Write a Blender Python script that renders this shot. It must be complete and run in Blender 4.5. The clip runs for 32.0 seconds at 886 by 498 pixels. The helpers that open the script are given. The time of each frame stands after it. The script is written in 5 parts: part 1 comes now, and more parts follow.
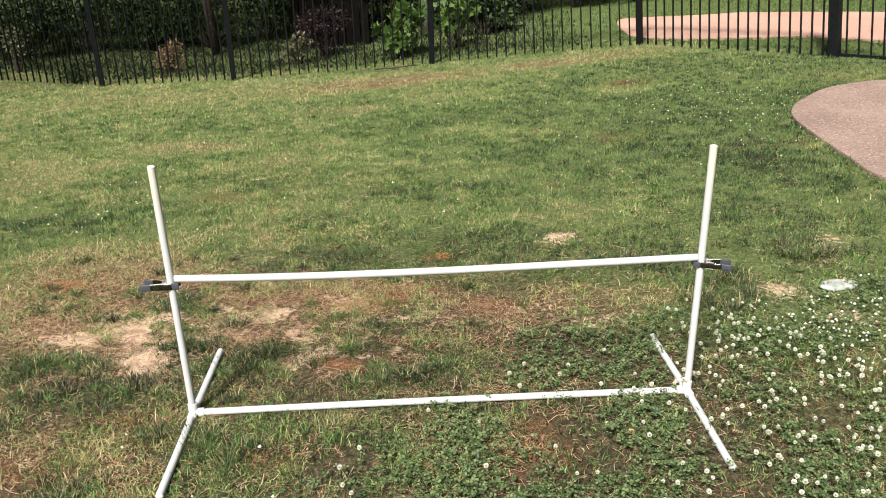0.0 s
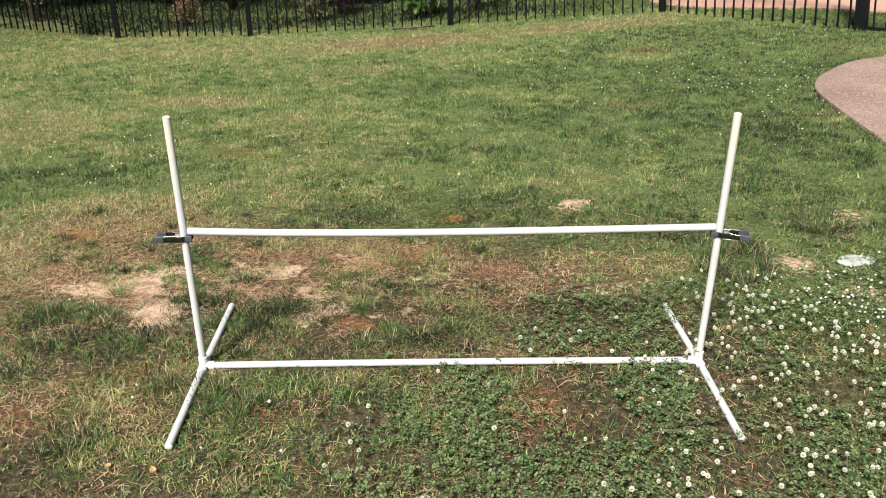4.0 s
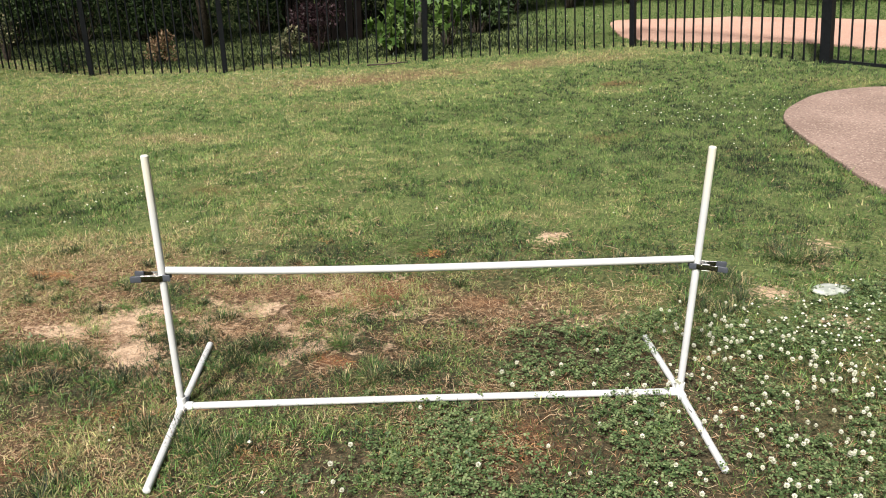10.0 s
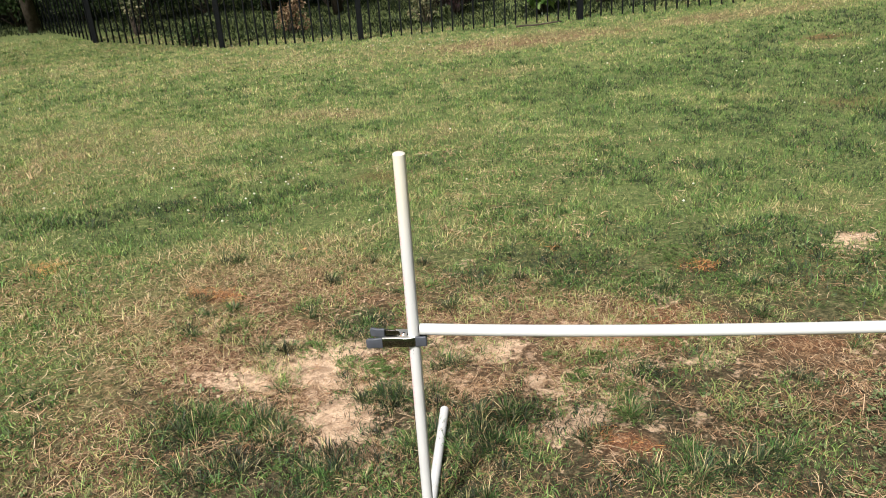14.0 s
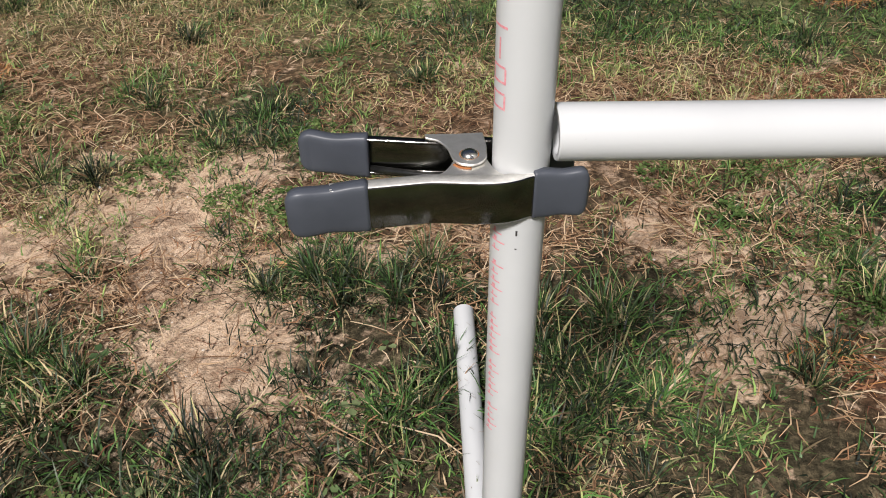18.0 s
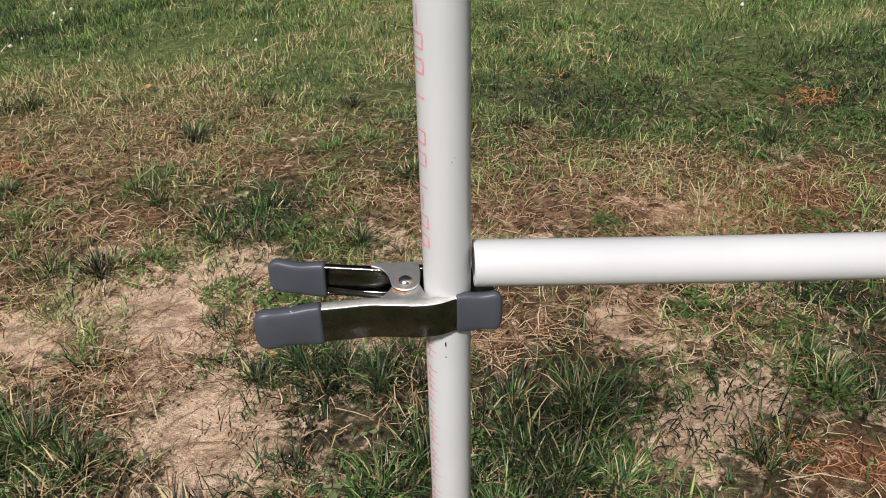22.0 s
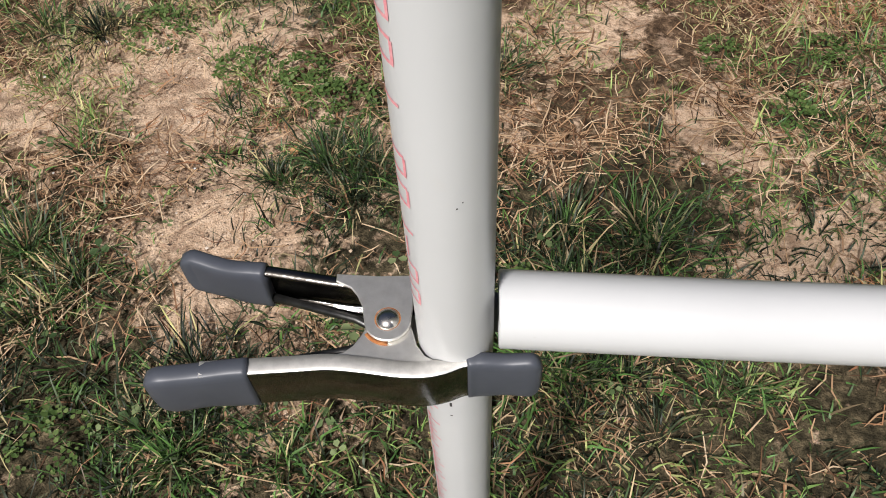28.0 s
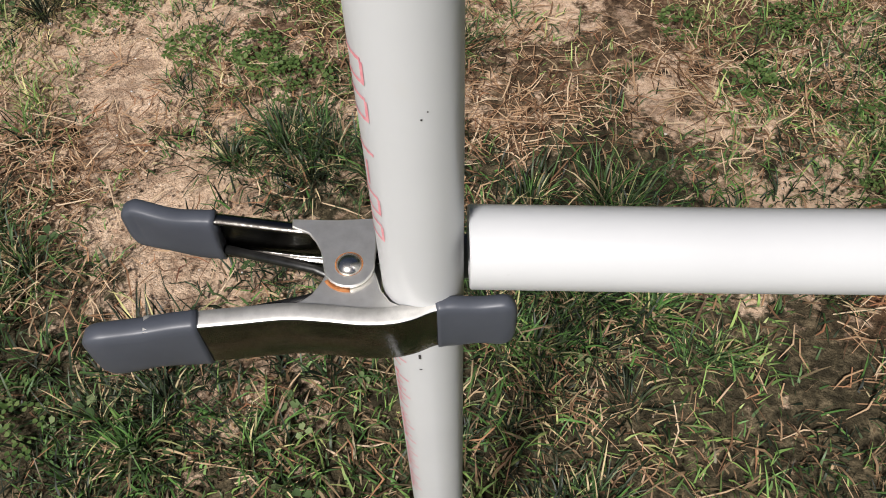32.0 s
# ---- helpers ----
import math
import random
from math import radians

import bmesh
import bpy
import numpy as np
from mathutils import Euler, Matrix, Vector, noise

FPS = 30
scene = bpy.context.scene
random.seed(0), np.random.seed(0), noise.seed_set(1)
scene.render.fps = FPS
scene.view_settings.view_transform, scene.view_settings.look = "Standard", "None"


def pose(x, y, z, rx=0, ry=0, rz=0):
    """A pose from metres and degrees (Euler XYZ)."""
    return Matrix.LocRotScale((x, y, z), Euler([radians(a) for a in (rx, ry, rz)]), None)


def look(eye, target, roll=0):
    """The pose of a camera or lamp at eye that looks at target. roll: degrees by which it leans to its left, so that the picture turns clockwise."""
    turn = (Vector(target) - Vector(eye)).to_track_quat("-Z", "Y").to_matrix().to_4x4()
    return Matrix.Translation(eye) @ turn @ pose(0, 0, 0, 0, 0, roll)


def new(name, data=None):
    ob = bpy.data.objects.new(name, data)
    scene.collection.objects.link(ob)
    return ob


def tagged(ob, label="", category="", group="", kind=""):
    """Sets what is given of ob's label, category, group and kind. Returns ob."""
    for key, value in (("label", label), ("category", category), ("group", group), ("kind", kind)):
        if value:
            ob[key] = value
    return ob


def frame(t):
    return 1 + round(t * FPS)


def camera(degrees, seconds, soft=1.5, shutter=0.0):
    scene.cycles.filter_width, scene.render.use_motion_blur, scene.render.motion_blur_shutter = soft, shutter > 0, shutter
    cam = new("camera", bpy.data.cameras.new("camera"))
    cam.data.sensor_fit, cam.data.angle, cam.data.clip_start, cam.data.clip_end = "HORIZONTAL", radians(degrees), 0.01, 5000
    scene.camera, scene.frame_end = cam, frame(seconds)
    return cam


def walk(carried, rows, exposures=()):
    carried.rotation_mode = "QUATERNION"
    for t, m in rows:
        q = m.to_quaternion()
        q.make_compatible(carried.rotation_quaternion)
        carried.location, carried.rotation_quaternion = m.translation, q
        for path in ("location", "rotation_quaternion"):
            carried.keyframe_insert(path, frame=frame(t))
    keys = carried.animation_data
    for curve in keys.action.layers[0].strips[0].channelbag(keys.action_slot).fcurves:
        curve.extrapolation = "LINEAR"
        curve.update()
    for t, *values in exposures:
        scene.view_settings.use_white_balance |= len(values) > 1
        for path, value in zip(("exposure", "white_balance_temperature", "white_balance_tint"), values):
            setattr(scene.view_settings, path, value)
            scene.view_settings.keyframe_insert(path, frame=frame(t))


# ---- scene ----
cam = camera(56.0, 32.0, soft=1.0)
PATH = [
    (0, (0.6990, -2.1610, 1.4840), (0.7640, -0.3340, 0.6730), -1.50),
    (0.5, (0.6970, -2.1580, 1.4840), (0.7590, -0.3320, 0.6720), -1.40),
    (1, (0.6980, -2.1560, 1.4850), (0.7580, -0.3300, 0.6710), -1.40),
    (1.5, (0.6990, -2.1560, 1.4840), (0.7530, -0.3280, 0.6740), -1.50),
    (2, (0.6910, -2.1560, 1.4860), (0.7230, -0.3250, 0.6840), -0.80),
    (2.5, (0.6680, -2.1510, 1.4790), (0.6610, -0.3210, 0.6720), 0.10),
    (3, (0.6750, -2.1540, 1.4760), (0.6780, -0.3350, 0.6450), 0.40),
    (3.5, (0.6850, -2.1520, 1.4700), (0.7230, -0.3470, 0.6090), -0.00),
    (5.5, (0.6920, -2.1310, 1.4620), (0.7090, -0.3570, 0.5380), -0.30),
    (6, (0.6890, -2.1400, 1.4690), (0.7010, -0.3600, 0.5580), -0.70),
    (6.5, (0.6920, -2.1540, 1.4710), (0.7150, -0.3660, 0.5740), -0.90),
    (7, (0.6980, -2.1590, 1.4740), (0.7440, -0.3650, 0.5920), -1.10),
    (7.5, (0.6970, -2.1550, 1.4730), (0.7590, -0.3500, 0.6150), -1.10),
    (8, (0.7010, -2.1610, 1.4770), (0.7720, -0.3470, 0.6380), -1.20),
    (8.5, (0.7000, -2.1650, 1.4780), (0.7800, -0.3420, 0.6580), -0.70),
    (9, (0.6970, -2.1590, 1.4760), (0.7810, -0.3330, 0.6640), -0.40),
    (9.5, (0.6950, -2.1520, 1.4740), (0.7810, -0.3270, 0.6590), -0.30),
    (10, (0.6770, -2.1430, 1.4710), (0.7720, -0.3190, 0.6560), -0.00),
    (10.5, (0.6270, -2.1340, 1.4640), (0.7190, -0.3100, 0.6480), -0.10),
    (11, (0.6170, -2.1410, 1.4590), (0.7130, -0.3230, 0.6300), 0.30),
    (11.5, (0.6250, -2.1530, 1.4630), (0.7260, -0.3400, 0.6260), 0.40),
    (12, (0.6210, -2.1460, 1.4590), (0.7210, -0.3370, 0.6120), 0.20),
    (12.5, (0.5810, -2.1190, 1.4450), (0.6840, -0.3210, 0.5750), 0.30),
    (13, (0.4800, -1.9640, 1.3920), (0.4630, -0.1760, 0.4960), -1.80),
    (13.5, (0.3640, -1.6100, 1.3350), (0.1880, 0.1790, 0.4590), -3.70),
    (14, (0.1760, -1.2780, 1.2510), (0.0170, 0.5120, 0.3750), -3.60),
    (14.5, (0.0520, -0.9710, 1.1920), (0.0070, 0.7860, 0.2380), -2.50),
    (15, (-0.0120, -0.6340, 1.0510), (-0.0250, 1.0300, -0.0590), -0.80),
    (15.5, (-0.0780, -0.4199, 0.8544), (-0.0319, 1.1593, -0.3719), -0.68),
    (17.5, (-0.0459, -0.2503, 0.6326), (0.0735, 1.2914, -0.6358), -1.19),
    (18, (-0.0416, -0.2525, 0.6297), (0.0322, 1.2648, -0.6712), -1.06),
    (18.5, (-0.0356, -0.2541, 0.6332), (0.0190, 1.2658, -0.6658), -1.43),
    (19, (-0.0304, -0.2560, 0.6396), (0.0176, 1.2725, -0.6493), -2.39),
    (19.5, (-0.0277, -0.2552, 0.6521), (0.0317, 1.2955, -0.6096), -2.27),
    (20, (-0.0273, -0.2629, 0.6622), (0.0459, 1.3176, -0.5609), -1.31),
    (20.5, (-0.0270, -0.2758, 0.6660), (0.0480, 1.3264, -0.5285), -1.16),
    (21, (-0.0244, -0.2789, 0.6674), (0.0487, 1.3354, -0.5111), -1.20),
    (21.5, (-0.0130, -0.2869, 0.6658), (0.0654, 1.3325, -0.5053), -1.33),
    (22, (-0.0154, -0.2987, 0.6854), (0.0601, 1.3339, -0.4673), -1.32),
    (22.5, (-0.0168, -0.2988, 0.6722), (0.0438, 1.3244, -0.4948), -1.40),
    (23, (-0.0235, -0.2903, 0.6677), (0.0336, 1.3162, -0.5222), -1.42),
    (23.5, (-0.0300, -0.2928, 0.6673), (0.0246, 1.3086, -0.5295), -1.36),
    (24, (-0.0293, -0.2943, 0.6673), (0.0208, 1.3052, -0.5323), -1.50),
    (24.5, (-0.0166, -0.2870, 0.6930), (0.0410, 1.3029, -0.5189), -1.25),
    (25, (-0.0049, -0.2446, 0.7550), (0.0066, 1.2557, -0.5675), 0.44),
    (25.5, (-0.0202, -0.1817, 0.7062), (-0.0965, 1.1458, -0.7878), -0.94),
    (26, (-0.0029, -0.1292, 0.6819), (-0.1600, 1.1088, -0.8810), -3.32),
    (26.5, (0.0120, -0.1306, 0.6677), (-0.1841, 1.0348, -0.9458), -4.83),
    (28.5, (0.0057, -0.1105, 0.6578), (-0.0440, 1.0252, -0.9878), -3.01),
    (29, (0.0051, -0.1106, 0.6577), (-0.0226, 1.0200, -0.9918), -2.34),
    (29.5, (0.0036, -0.1102, 0.6543), (-0.0143, 1.0342, -0.9859), -2.35),
    (30, (0.0044, -0.1137, 0.6507), (-0.0096, 1.0429, -0.9809), -2.50),
    (30.5, (0.0057, -0.1129, 0.6482), (-0.0025, 1.0435, -0.9836), -2.13),
    (31, (0.0070, -0.1127, 0.6448), (0.0135, 1.0239, -1.0008), -1.33),
    (31.5, (0.0090, -0.1132, 0.6428), (0.0178, 1.0116, -1.0109), -1.33),
    (32, (0.0056, -0.1157, 0.6365), (0.0043, 1.0058, -1.0195), -1.76),
]
EXPOSURES = [(0, 0.66, 6420, 10), (3, 0.63, 6420, 10), (6, 0.54, 6420, 10), (10, 0.62, 6420, 10), (13.5, 0.60, 6420, 10), (14.5, 0.56, 6400, 10), (15, 0.41, 6380, 11), (15.5, 0.17, 6320, 12), (17.5, 0.06, 6240, 13), (22, 0.0, 6230, 13), (25, 0.0, 6230, 13), (26, 0.08, 6230, 13), (32, 0.03, 6210, 13)]
walk(cam, [(t, look(eye, target, roll)) for t, eye, target, roll in PATH], EXPOSURES)

# ---- light ----
world = bpy.data.worlds.new("sky")
scene.world = world
world.use_nodes = True
wn = world.node_tree
sky = wn.nodes.new("ShaderNodeTexSky")
sky.sky_type = "NISHITA"
sky.sun_disc = False
SUN_EL, SUN_AZ = radians(50), radians(-155)   # azimuth from +y towards +x
sky.sun_elevation, sky.sun_rotation = SUN_EL, SUN_AZ
sky.dust_density, sky.air_density, sky.ozone_density = 6.0, 0.7, 0.4
bg = wn.nodes["Background"]
bg.inputs["Strength"].default_value = 0.040
wn.links.new(sky.outputs[0], bg.inputs[0])
sun = new("sun", bpy.data.lights.new("sun", "SUN"))
sun.data.energy, sun.data.angle, sun.data.color = 4.8, radians(8), (1.0, 0.96, 0.89)
sun_from = Vector((math.sin(SUN_AZ) * math.cos(SUN_EL), math.cos(SUN_AZ) * math.cos(SUN_EL), math.sin(SUN_EL)))
sun.matrix_world = look(sun_from * 30, (0, 0, 0))

# ---- small tools ----
rng = np.random.default_rng(7)


def mat(name, rough=0.6, metal=0.0, spec=0.4):
    """A node material; returns it with its tree and its main shader."""
    m = bpy.data.materials.new(name)
    m.use_nodes = True
    b = m.node_tree.nodes["Principled BSDF"]
    b.inputs["Roughness"].default_value, b.inputs["Metallic"].default_value = rough, metal
    b.inputs["Specular IOR Level"].default_value = spec
    return m, m.node_tree, b


def node(tree, kind, **values):
    n = tree.nodes.new(kind)
    for key, v in values.items():
        n.inputs[key.replace("_", " ")].default_value = v
    return n


def coords(tree, scale=1.0, world_space=False):
    """World or object coordinates for the textures."""
    if world_space:
        return tree.nodes.new("ShaderNodeNewGeometry").outputs["Position"]
    return tree.nodes.new("ShaderNodeTexCoord").outputs["Object"]


def noise_tex(tree, co, scale, detail=4.0, rough=0.55):
    n = node(tree, "ShaderNodeTexNoise", Scale=scale, Detail=detail, Roughness=rough)
    tree.links.new(co, n.inputs["Vector"])
    return n.outputs["Fac"]


def ramp(tree, fac, *stops):
    r = tree.nodes.new("ShaderNodeValToRGB")
    while len(r.color_ramp.elements) < len(stops):
        r.color_ramp.elements.new(0.5)
    for e, (p, c) in zip(r.color_ramp.elements, stops):
        e.position, e.color = p, (*c, 1) if len(c) == 3 else c
    tree.links.new(fac, r.inputs[0])
    return r.outputs["Color"]


def mixed(tree, fac, a, b, how="MIX"):
    m = tree.nodes.new("ShaderNodeMix")
    m.data_type, m.blend_type = "RGBA", how
    for sock, v in ((m.inputs[0], fac), (m.inputs[6], a), (m.inputs[7], b)):
        if isinstance(v, (int, float)):
            sock.default_value = v
        elif isinstance(v, tuple):
            sock.default_value = (*v, 1)
        else:
            tree.links.new(v, sock)
    return m.outputs[2]


def bump(tree, shader, height, strength=0.3, distance=0.01):
    b = node(tree, "ShaderNodeBump", Strength=strength, Distance=distance)
    tree.links.new(height, b.inputs["Height"])
    tree.links.new(b.outputs[0], shader.inputs["Normal"])


def leafy(name, stops, translucent=0.3, rough=0.55, patch=None, patch_scale=3.0, faded=None):
    """Thin plant matter: a colour by piece, drifting over the ground, and light passing through."""
    m, t, b = mat(name, rough, 0, 0.25)
    geo = t.nodes.new("ShaderNodeNewGeometry")
    col = ramp(t, geo.outputs["Random Per Island"], *stops)
    if patch:
        drift = noise_tex(t, geo.outputs["Position"], patch_scale, 3)
        col = mixed(t, ramp(t, drift, (0.44, (0, 0, 0)), (0.60, (1, 1, 1))), col, mixed(t, 0.6, col, patch))
    if patch:
        fine = noise_tex(t, geo.outputs["Position"], 26, 4, 0.7)
        broad = noise_tex(t, geo.outputs["Position"], 4.5, 4)
        other = mixed(t, 0.42, col, faded) if faded else mixed(t, 1.0, col, (0.60, 0.76, 0.66), "MULTIPLY")
        col = mixed(t, ramp(t, broad, (0.44, (1, 1, 1)), (0.56, (0, 0, 0))), col, other)
        col = mixed(t, ramp(t, fine, (0.43, (1, 1, 1)), (0.55, (0, 0, 0))), col, mixed(t, 1.0, col, (0.40, 0.54, 0.43), "MULTIPLY"))
    t.links.new(col, b.inputs["Base Color"])
    tr = t.nodes.new("ShaderNodeBsdfTranslucent")
    t.links.new(col, tr.inputs["Color"])
    mix = t.nodes.new("ShaderNodeMixShader")
    mix.inputs[0].default_value = translucent
    t.links.new(b.outputs[0], mix.inputs[1])
    t.links.new(tr.outputs[0], mix.inputs[2])
    t.links.new(mix.outputs[0], t.nodes["Material Output"].inputs["Surface"])
    return m


def link(name, mesh, material, parent=None, label="", smooth=True):
    ob = new(name, mesh)
    if material and not mesh.materials:
        mesh.materials.append(material)
    if smooth:
        mesh.shade_smooth()
    if parent:
        ob.parent = parent
    if label:
        tagged(ob, label)
    return ob


def part(name, bm, material, parent=None, label="", smooth=True):
    """Links a bmesh as one mesh object under a thing or a part."""
    mesh = bpy.data.meshes.new(name)
    bm.normal_update()
    bm.to_mesh(mesh)
    bm.free()
    return link(name, mesh, material, parent, label, smooth)


def tri_mesh(name, verts, tris):
    """A mesh from arrays of corners and triangles."""
    mesh = bpy.data.meshes.new(name)
    verts, tris = np.asarray(verts, np.float32), np.asarray(tris, np.int32)
    mesh.vertices.add(len(verts))
    mesh.vertices.foreach_set("co", verts.ravel())
    mesh.loops.add(tris.size)
    mesh.loops.foreach_set("vertex_index", tris.ravel())
    mesh.polygons.add(len(tris))
    mesh.polygons.foreach_set("loop_start", np.arange(0, tris.size, 3, dtype=np.int32))
    mesh.update(calc_edges=True)
    return mesh


def sharp_auto(ob, angle=40):
    ob.data.set_sharp_from_angle(angle=radians(angle))
    return ob


def box_bm(x0, x1, y0, y1, z0, z1, bevel=0.0, segs=2):
    bm = bmesh.new()
    bmesh.ops.create_cube(bm, size=1, matrix=Matrix.LocRotScale(((x0 + x1) / 2, (y0 + y1) / 2, (z0 + z1) / 2), None, (x1 - x0, y1 - y0, z1 - z0)))
    if bevel:
        bmesh.ops.bevel(bm, geom=bm.edges[:], offset=bevel, segments=segs, profile=0.5, affect="EDGES")
    return bm


def sweep(bm, rings, close_ends=True):
    """Joins rings of equal corner counts into a skin."""
    made = [[bm.verts.new(p) for p in ring] for ring in rings]
    n = len(made[0])
    for a, b in zip(made, made[1:]):
        for k in range(n):
            bm.faces.new((a[k], a[(k + 1) % n], b[(k + 1) % n], b[k]))
    if close_ends:
        bm.faces.new(made[0][::-1])
        bm.faces.new(made[-1])
    return made


def tube_bm(p0, p1, r, wall=0.0026, segs=28, hollow=0.03, caps=False, bow=0.0, steps=6, warp=0.0):
    """A pipe from p0 to p1, with open ends that show the wall, or with domed ends; bow: how far its middle sags; warp: how far it has bent sideways near its start."""
    p0, p1 = Vector(p0), Vector(p1)
    along = (p1 - p0).normalized()
    side = along.cross(Vector((0, 0, 1)) if abs(along.z) < 0.9 else Vector((0, 1, 0))).normalized()
    up = side.cross(along)
    length = (p1 - p0).length

    def ring(d, rad):
        f = d / length
        c = p0 + along * d - Vector((0, warp * 6.75 * f * (1 - f) ** 2, bow * 4 * f * (1 - f)))
        return [c + (side * math.cos(a) + up * math.sin(a)) * rad for a in (2 * math.pi * k / segs for k in range(segs))]
    bm = bmesh.new()
    if caps:
        prof = [(0, r * 0.3), (0.0006, r * 0.75), (0.003, r)] + [(length * k / steps, r) for k in range(1, steps)] + [(length - 0.003, r), (length - 0.0006, r * 0.75), (length, r * 0.3)]
    else:
        prof = [(hollow, r - wall), (0.0004, r - wall), (0, r - wall * 0.8), (0, r - 0.0004), (0.0004, r)] + [(length * k / steps, r) for k in range(1, steps)]
        prof += [(length - 0.0004, r), (length, r - 0.0004), (length, r - wall * 0.8), (length - 0.0004, r - wall), (length - hollow, r - wall)]
    sweep(bm, [ring(d, rad) for d, rad in prof])
    bmesh.ops.recalc_face_normals(bm, faces=bm.faces[:])
    return bm


# ---- materials ----
def make_pvc():
    m, t, b = mat("white_pvc", 0.34, 0, 0.45)
    co = coords(t)
    base = ramp(t, noise_tex(t, co, 9, 5), (0.3, (0.54, 0.548, 0.552)), (0.7, (0.61, 0.618, 0.62)))
    grime = ramp(t, noise_tex(t, co, 55, 6, 0.7), (0.60, (0, 0, 0)), (0.78, (1, 1, 1)))
    base = mixed(t, mixed(t, 1.0, grime, (0.22, 0.22, 0.22), "MULTIPLY"), base, (0.60, 0.58, 0.53))
    speck = node(t, "ShaderNodeTexVoronoi", Scale=95)
    t.links.new(co, speck.inputs["Vector"])
    dots = ramp(t, speck.outputs["Distance"], (0.04, (1, 1, 1)), (0.10, (0, 0, 0)))
    few = ramp(t, noise_tex(t, co, 37, 2), (0.60, (0, 0, 0)), (0.64, (1, 1, 1)))
    base = mixed(t, mixed(t, 1.0, dots, few, "MULTIPLY"), base, (0.30, 0.28, 0.25))
    # sun-yellowed upper ends
    sep = t.nodes.new("ShaderNodeSeparateXYZ")
    t.links.new(co, sep.inputs[0])
    old = ramp(t, sep.outputs["Z"], (0.62, (0, 0, 0)), (0.74, (1, 1, 1)))
    base = mixed(t, mixed(t, 1.0, old, (0.55, 0.55, 0.55), "MULTIPLY"), base, (0.72, 0.66, 0.50))
    t.links.new(base, b.inputs["Base Color"])
    bump(t, b, noise_tex(t, co, 260, 3), 0.05, 0.001)
    return m


def make_plain(name, lo, hi, rough, metal=0.0, scale=40, bump_s=0.1, spec=0.4, world_space=False, dist=0.002):
    m, t, b = mat(name, rough, metal, spec)
    co = coords(t, world_space=world_space)
    f = noise_tex(t, co, scale, 6, 0.6)
    t.links.new(ramp(t, f, (0.32, lo), (0.68, hi)), b.inputs["Base Color"])
    if bump_s:
        bump(t, b, f, bump_s, dist)
    return m


def make_steel():
    m, t, b = mat("dark_toned_zinc_steel", 0.24, 1.0)
    co = coords(t)
    # base darkened to stand for dark ground mirrored in the lever plates
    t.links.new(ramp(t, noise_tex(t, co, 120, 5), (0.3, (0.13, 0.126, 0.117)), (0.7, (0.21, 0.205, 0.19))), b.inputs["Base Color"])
    t.links.new(ramp(t, noise_tex(t, co, 260, 5), (0.3, (0.09, 0.09, 0.09)), (0.75, (0.24, 0.24, 0.24))), b.inputs["Roughness"])
    bump(t, b, noise_tex(t, co, 700, 3), 0.12, 0.0004)
    return m


bright_steel = make_plain("bright_steel", (0.62, 0.60, 0.56), (0.76, 0.74, 0.70), 0.22, 1.0, 200, 0.03, dist=0.0003)
# lighter copies of the lever steel, the sky's reflection put into the colour
sky_toned_satin_steel = make_plain("sky_toned_satin_steel", (0.68, 0.66, 0.62), (0.86, 0.84, 0.79), 0.48, 0.6, 300, 0.1, dist=0.0004)
ear_steel = make_plain("sky_toned_ear_steel", (0.76, 0.74, 0.69), (0.88, 0.86, 0.81), 0.42, 0.9, 300, 0.08, dist=0.0004)
pvc = make_pvc()
fitting_pvc = make_plain("white_fitting_plastic", (0.68, 0.68, 0.67), (0.76, 0.76, 0.75), 0.3, scale=60, bump_s=0.03)
steel = make_steel()
rust = make_plain("rusty_steel", (0.32, 0.11, 0.03), (0.52, 0.24, 0.09), 0.8, 0.2, 500, 0.4)
dark_spring = make_plain("dark_spring_steel", (0.05, 0.05, 0.05), (0.12, 0.12, 0.115), 0.35, 0.9, 200, 0.05)
vinyl = make_plain("grey_dipped_vinyl", (0.052, 0.058, 0.072), (0.068, 0.075, 0.093), 0.44, 0, 60, 0.03, 0.5)
red_ink = make_plain("red_print", (0.70, 0.22, 0.26), (0.80, 0.42, 0.44), 0.6, 0, 900, 0)
pale_mark = make_plain("faint_scuff", (0.40, 0.39, 0.36), (0.52, 0.50, 0.47), 0.6, 0, 900, 0)
dark_mark = make_plain("dark_scuff", (0.03, 0.03, 0.03), (0.07, 0.06, 0.06), 0.7, 0, 900, 0)
black_metal = make_plain("black_powder_coat", (0.004, 0.005, 0.006), (0.009, 0.010, 0.012), 0.5, 0.0, 30, 0.05, 0.15)
bark = make_plain("tree_bark", (0.030, 0.024, 0.019), (0.085, 0.068, 0.054), 0.9, 0, 18, 0.8, 0.2, dist=0.03)
pale_bark = make_plain("pale_grey_bark", (0.22, 0.21, 0.19), (0.42, 0.40, 0.37), 0.9, 0, 14, 0.6, 0.2, dist=0.02)
# board colour taken almost to black, in place of the trees' shade
dark_board = make_plain("shade_toned_board", (0.004, 0.0035, 0.0035), (0.009, 0.007, 0.006), 0.9, 0, 9, 0.3, 0.04, dist=0.01)
petal = leafy("clover_petals", ((0.0, (0.60, 0.61, 0.45)), (0.5, (0.79, 0.79, 0.67)), (1.0, (0.85, 0.83, 0.74))), 0.25)
stem_green = make_plain("green_stem", (0.10, 0.16, 0.05), (0.16, 0.22, 0.07), 0.6, 0, 80, 0)


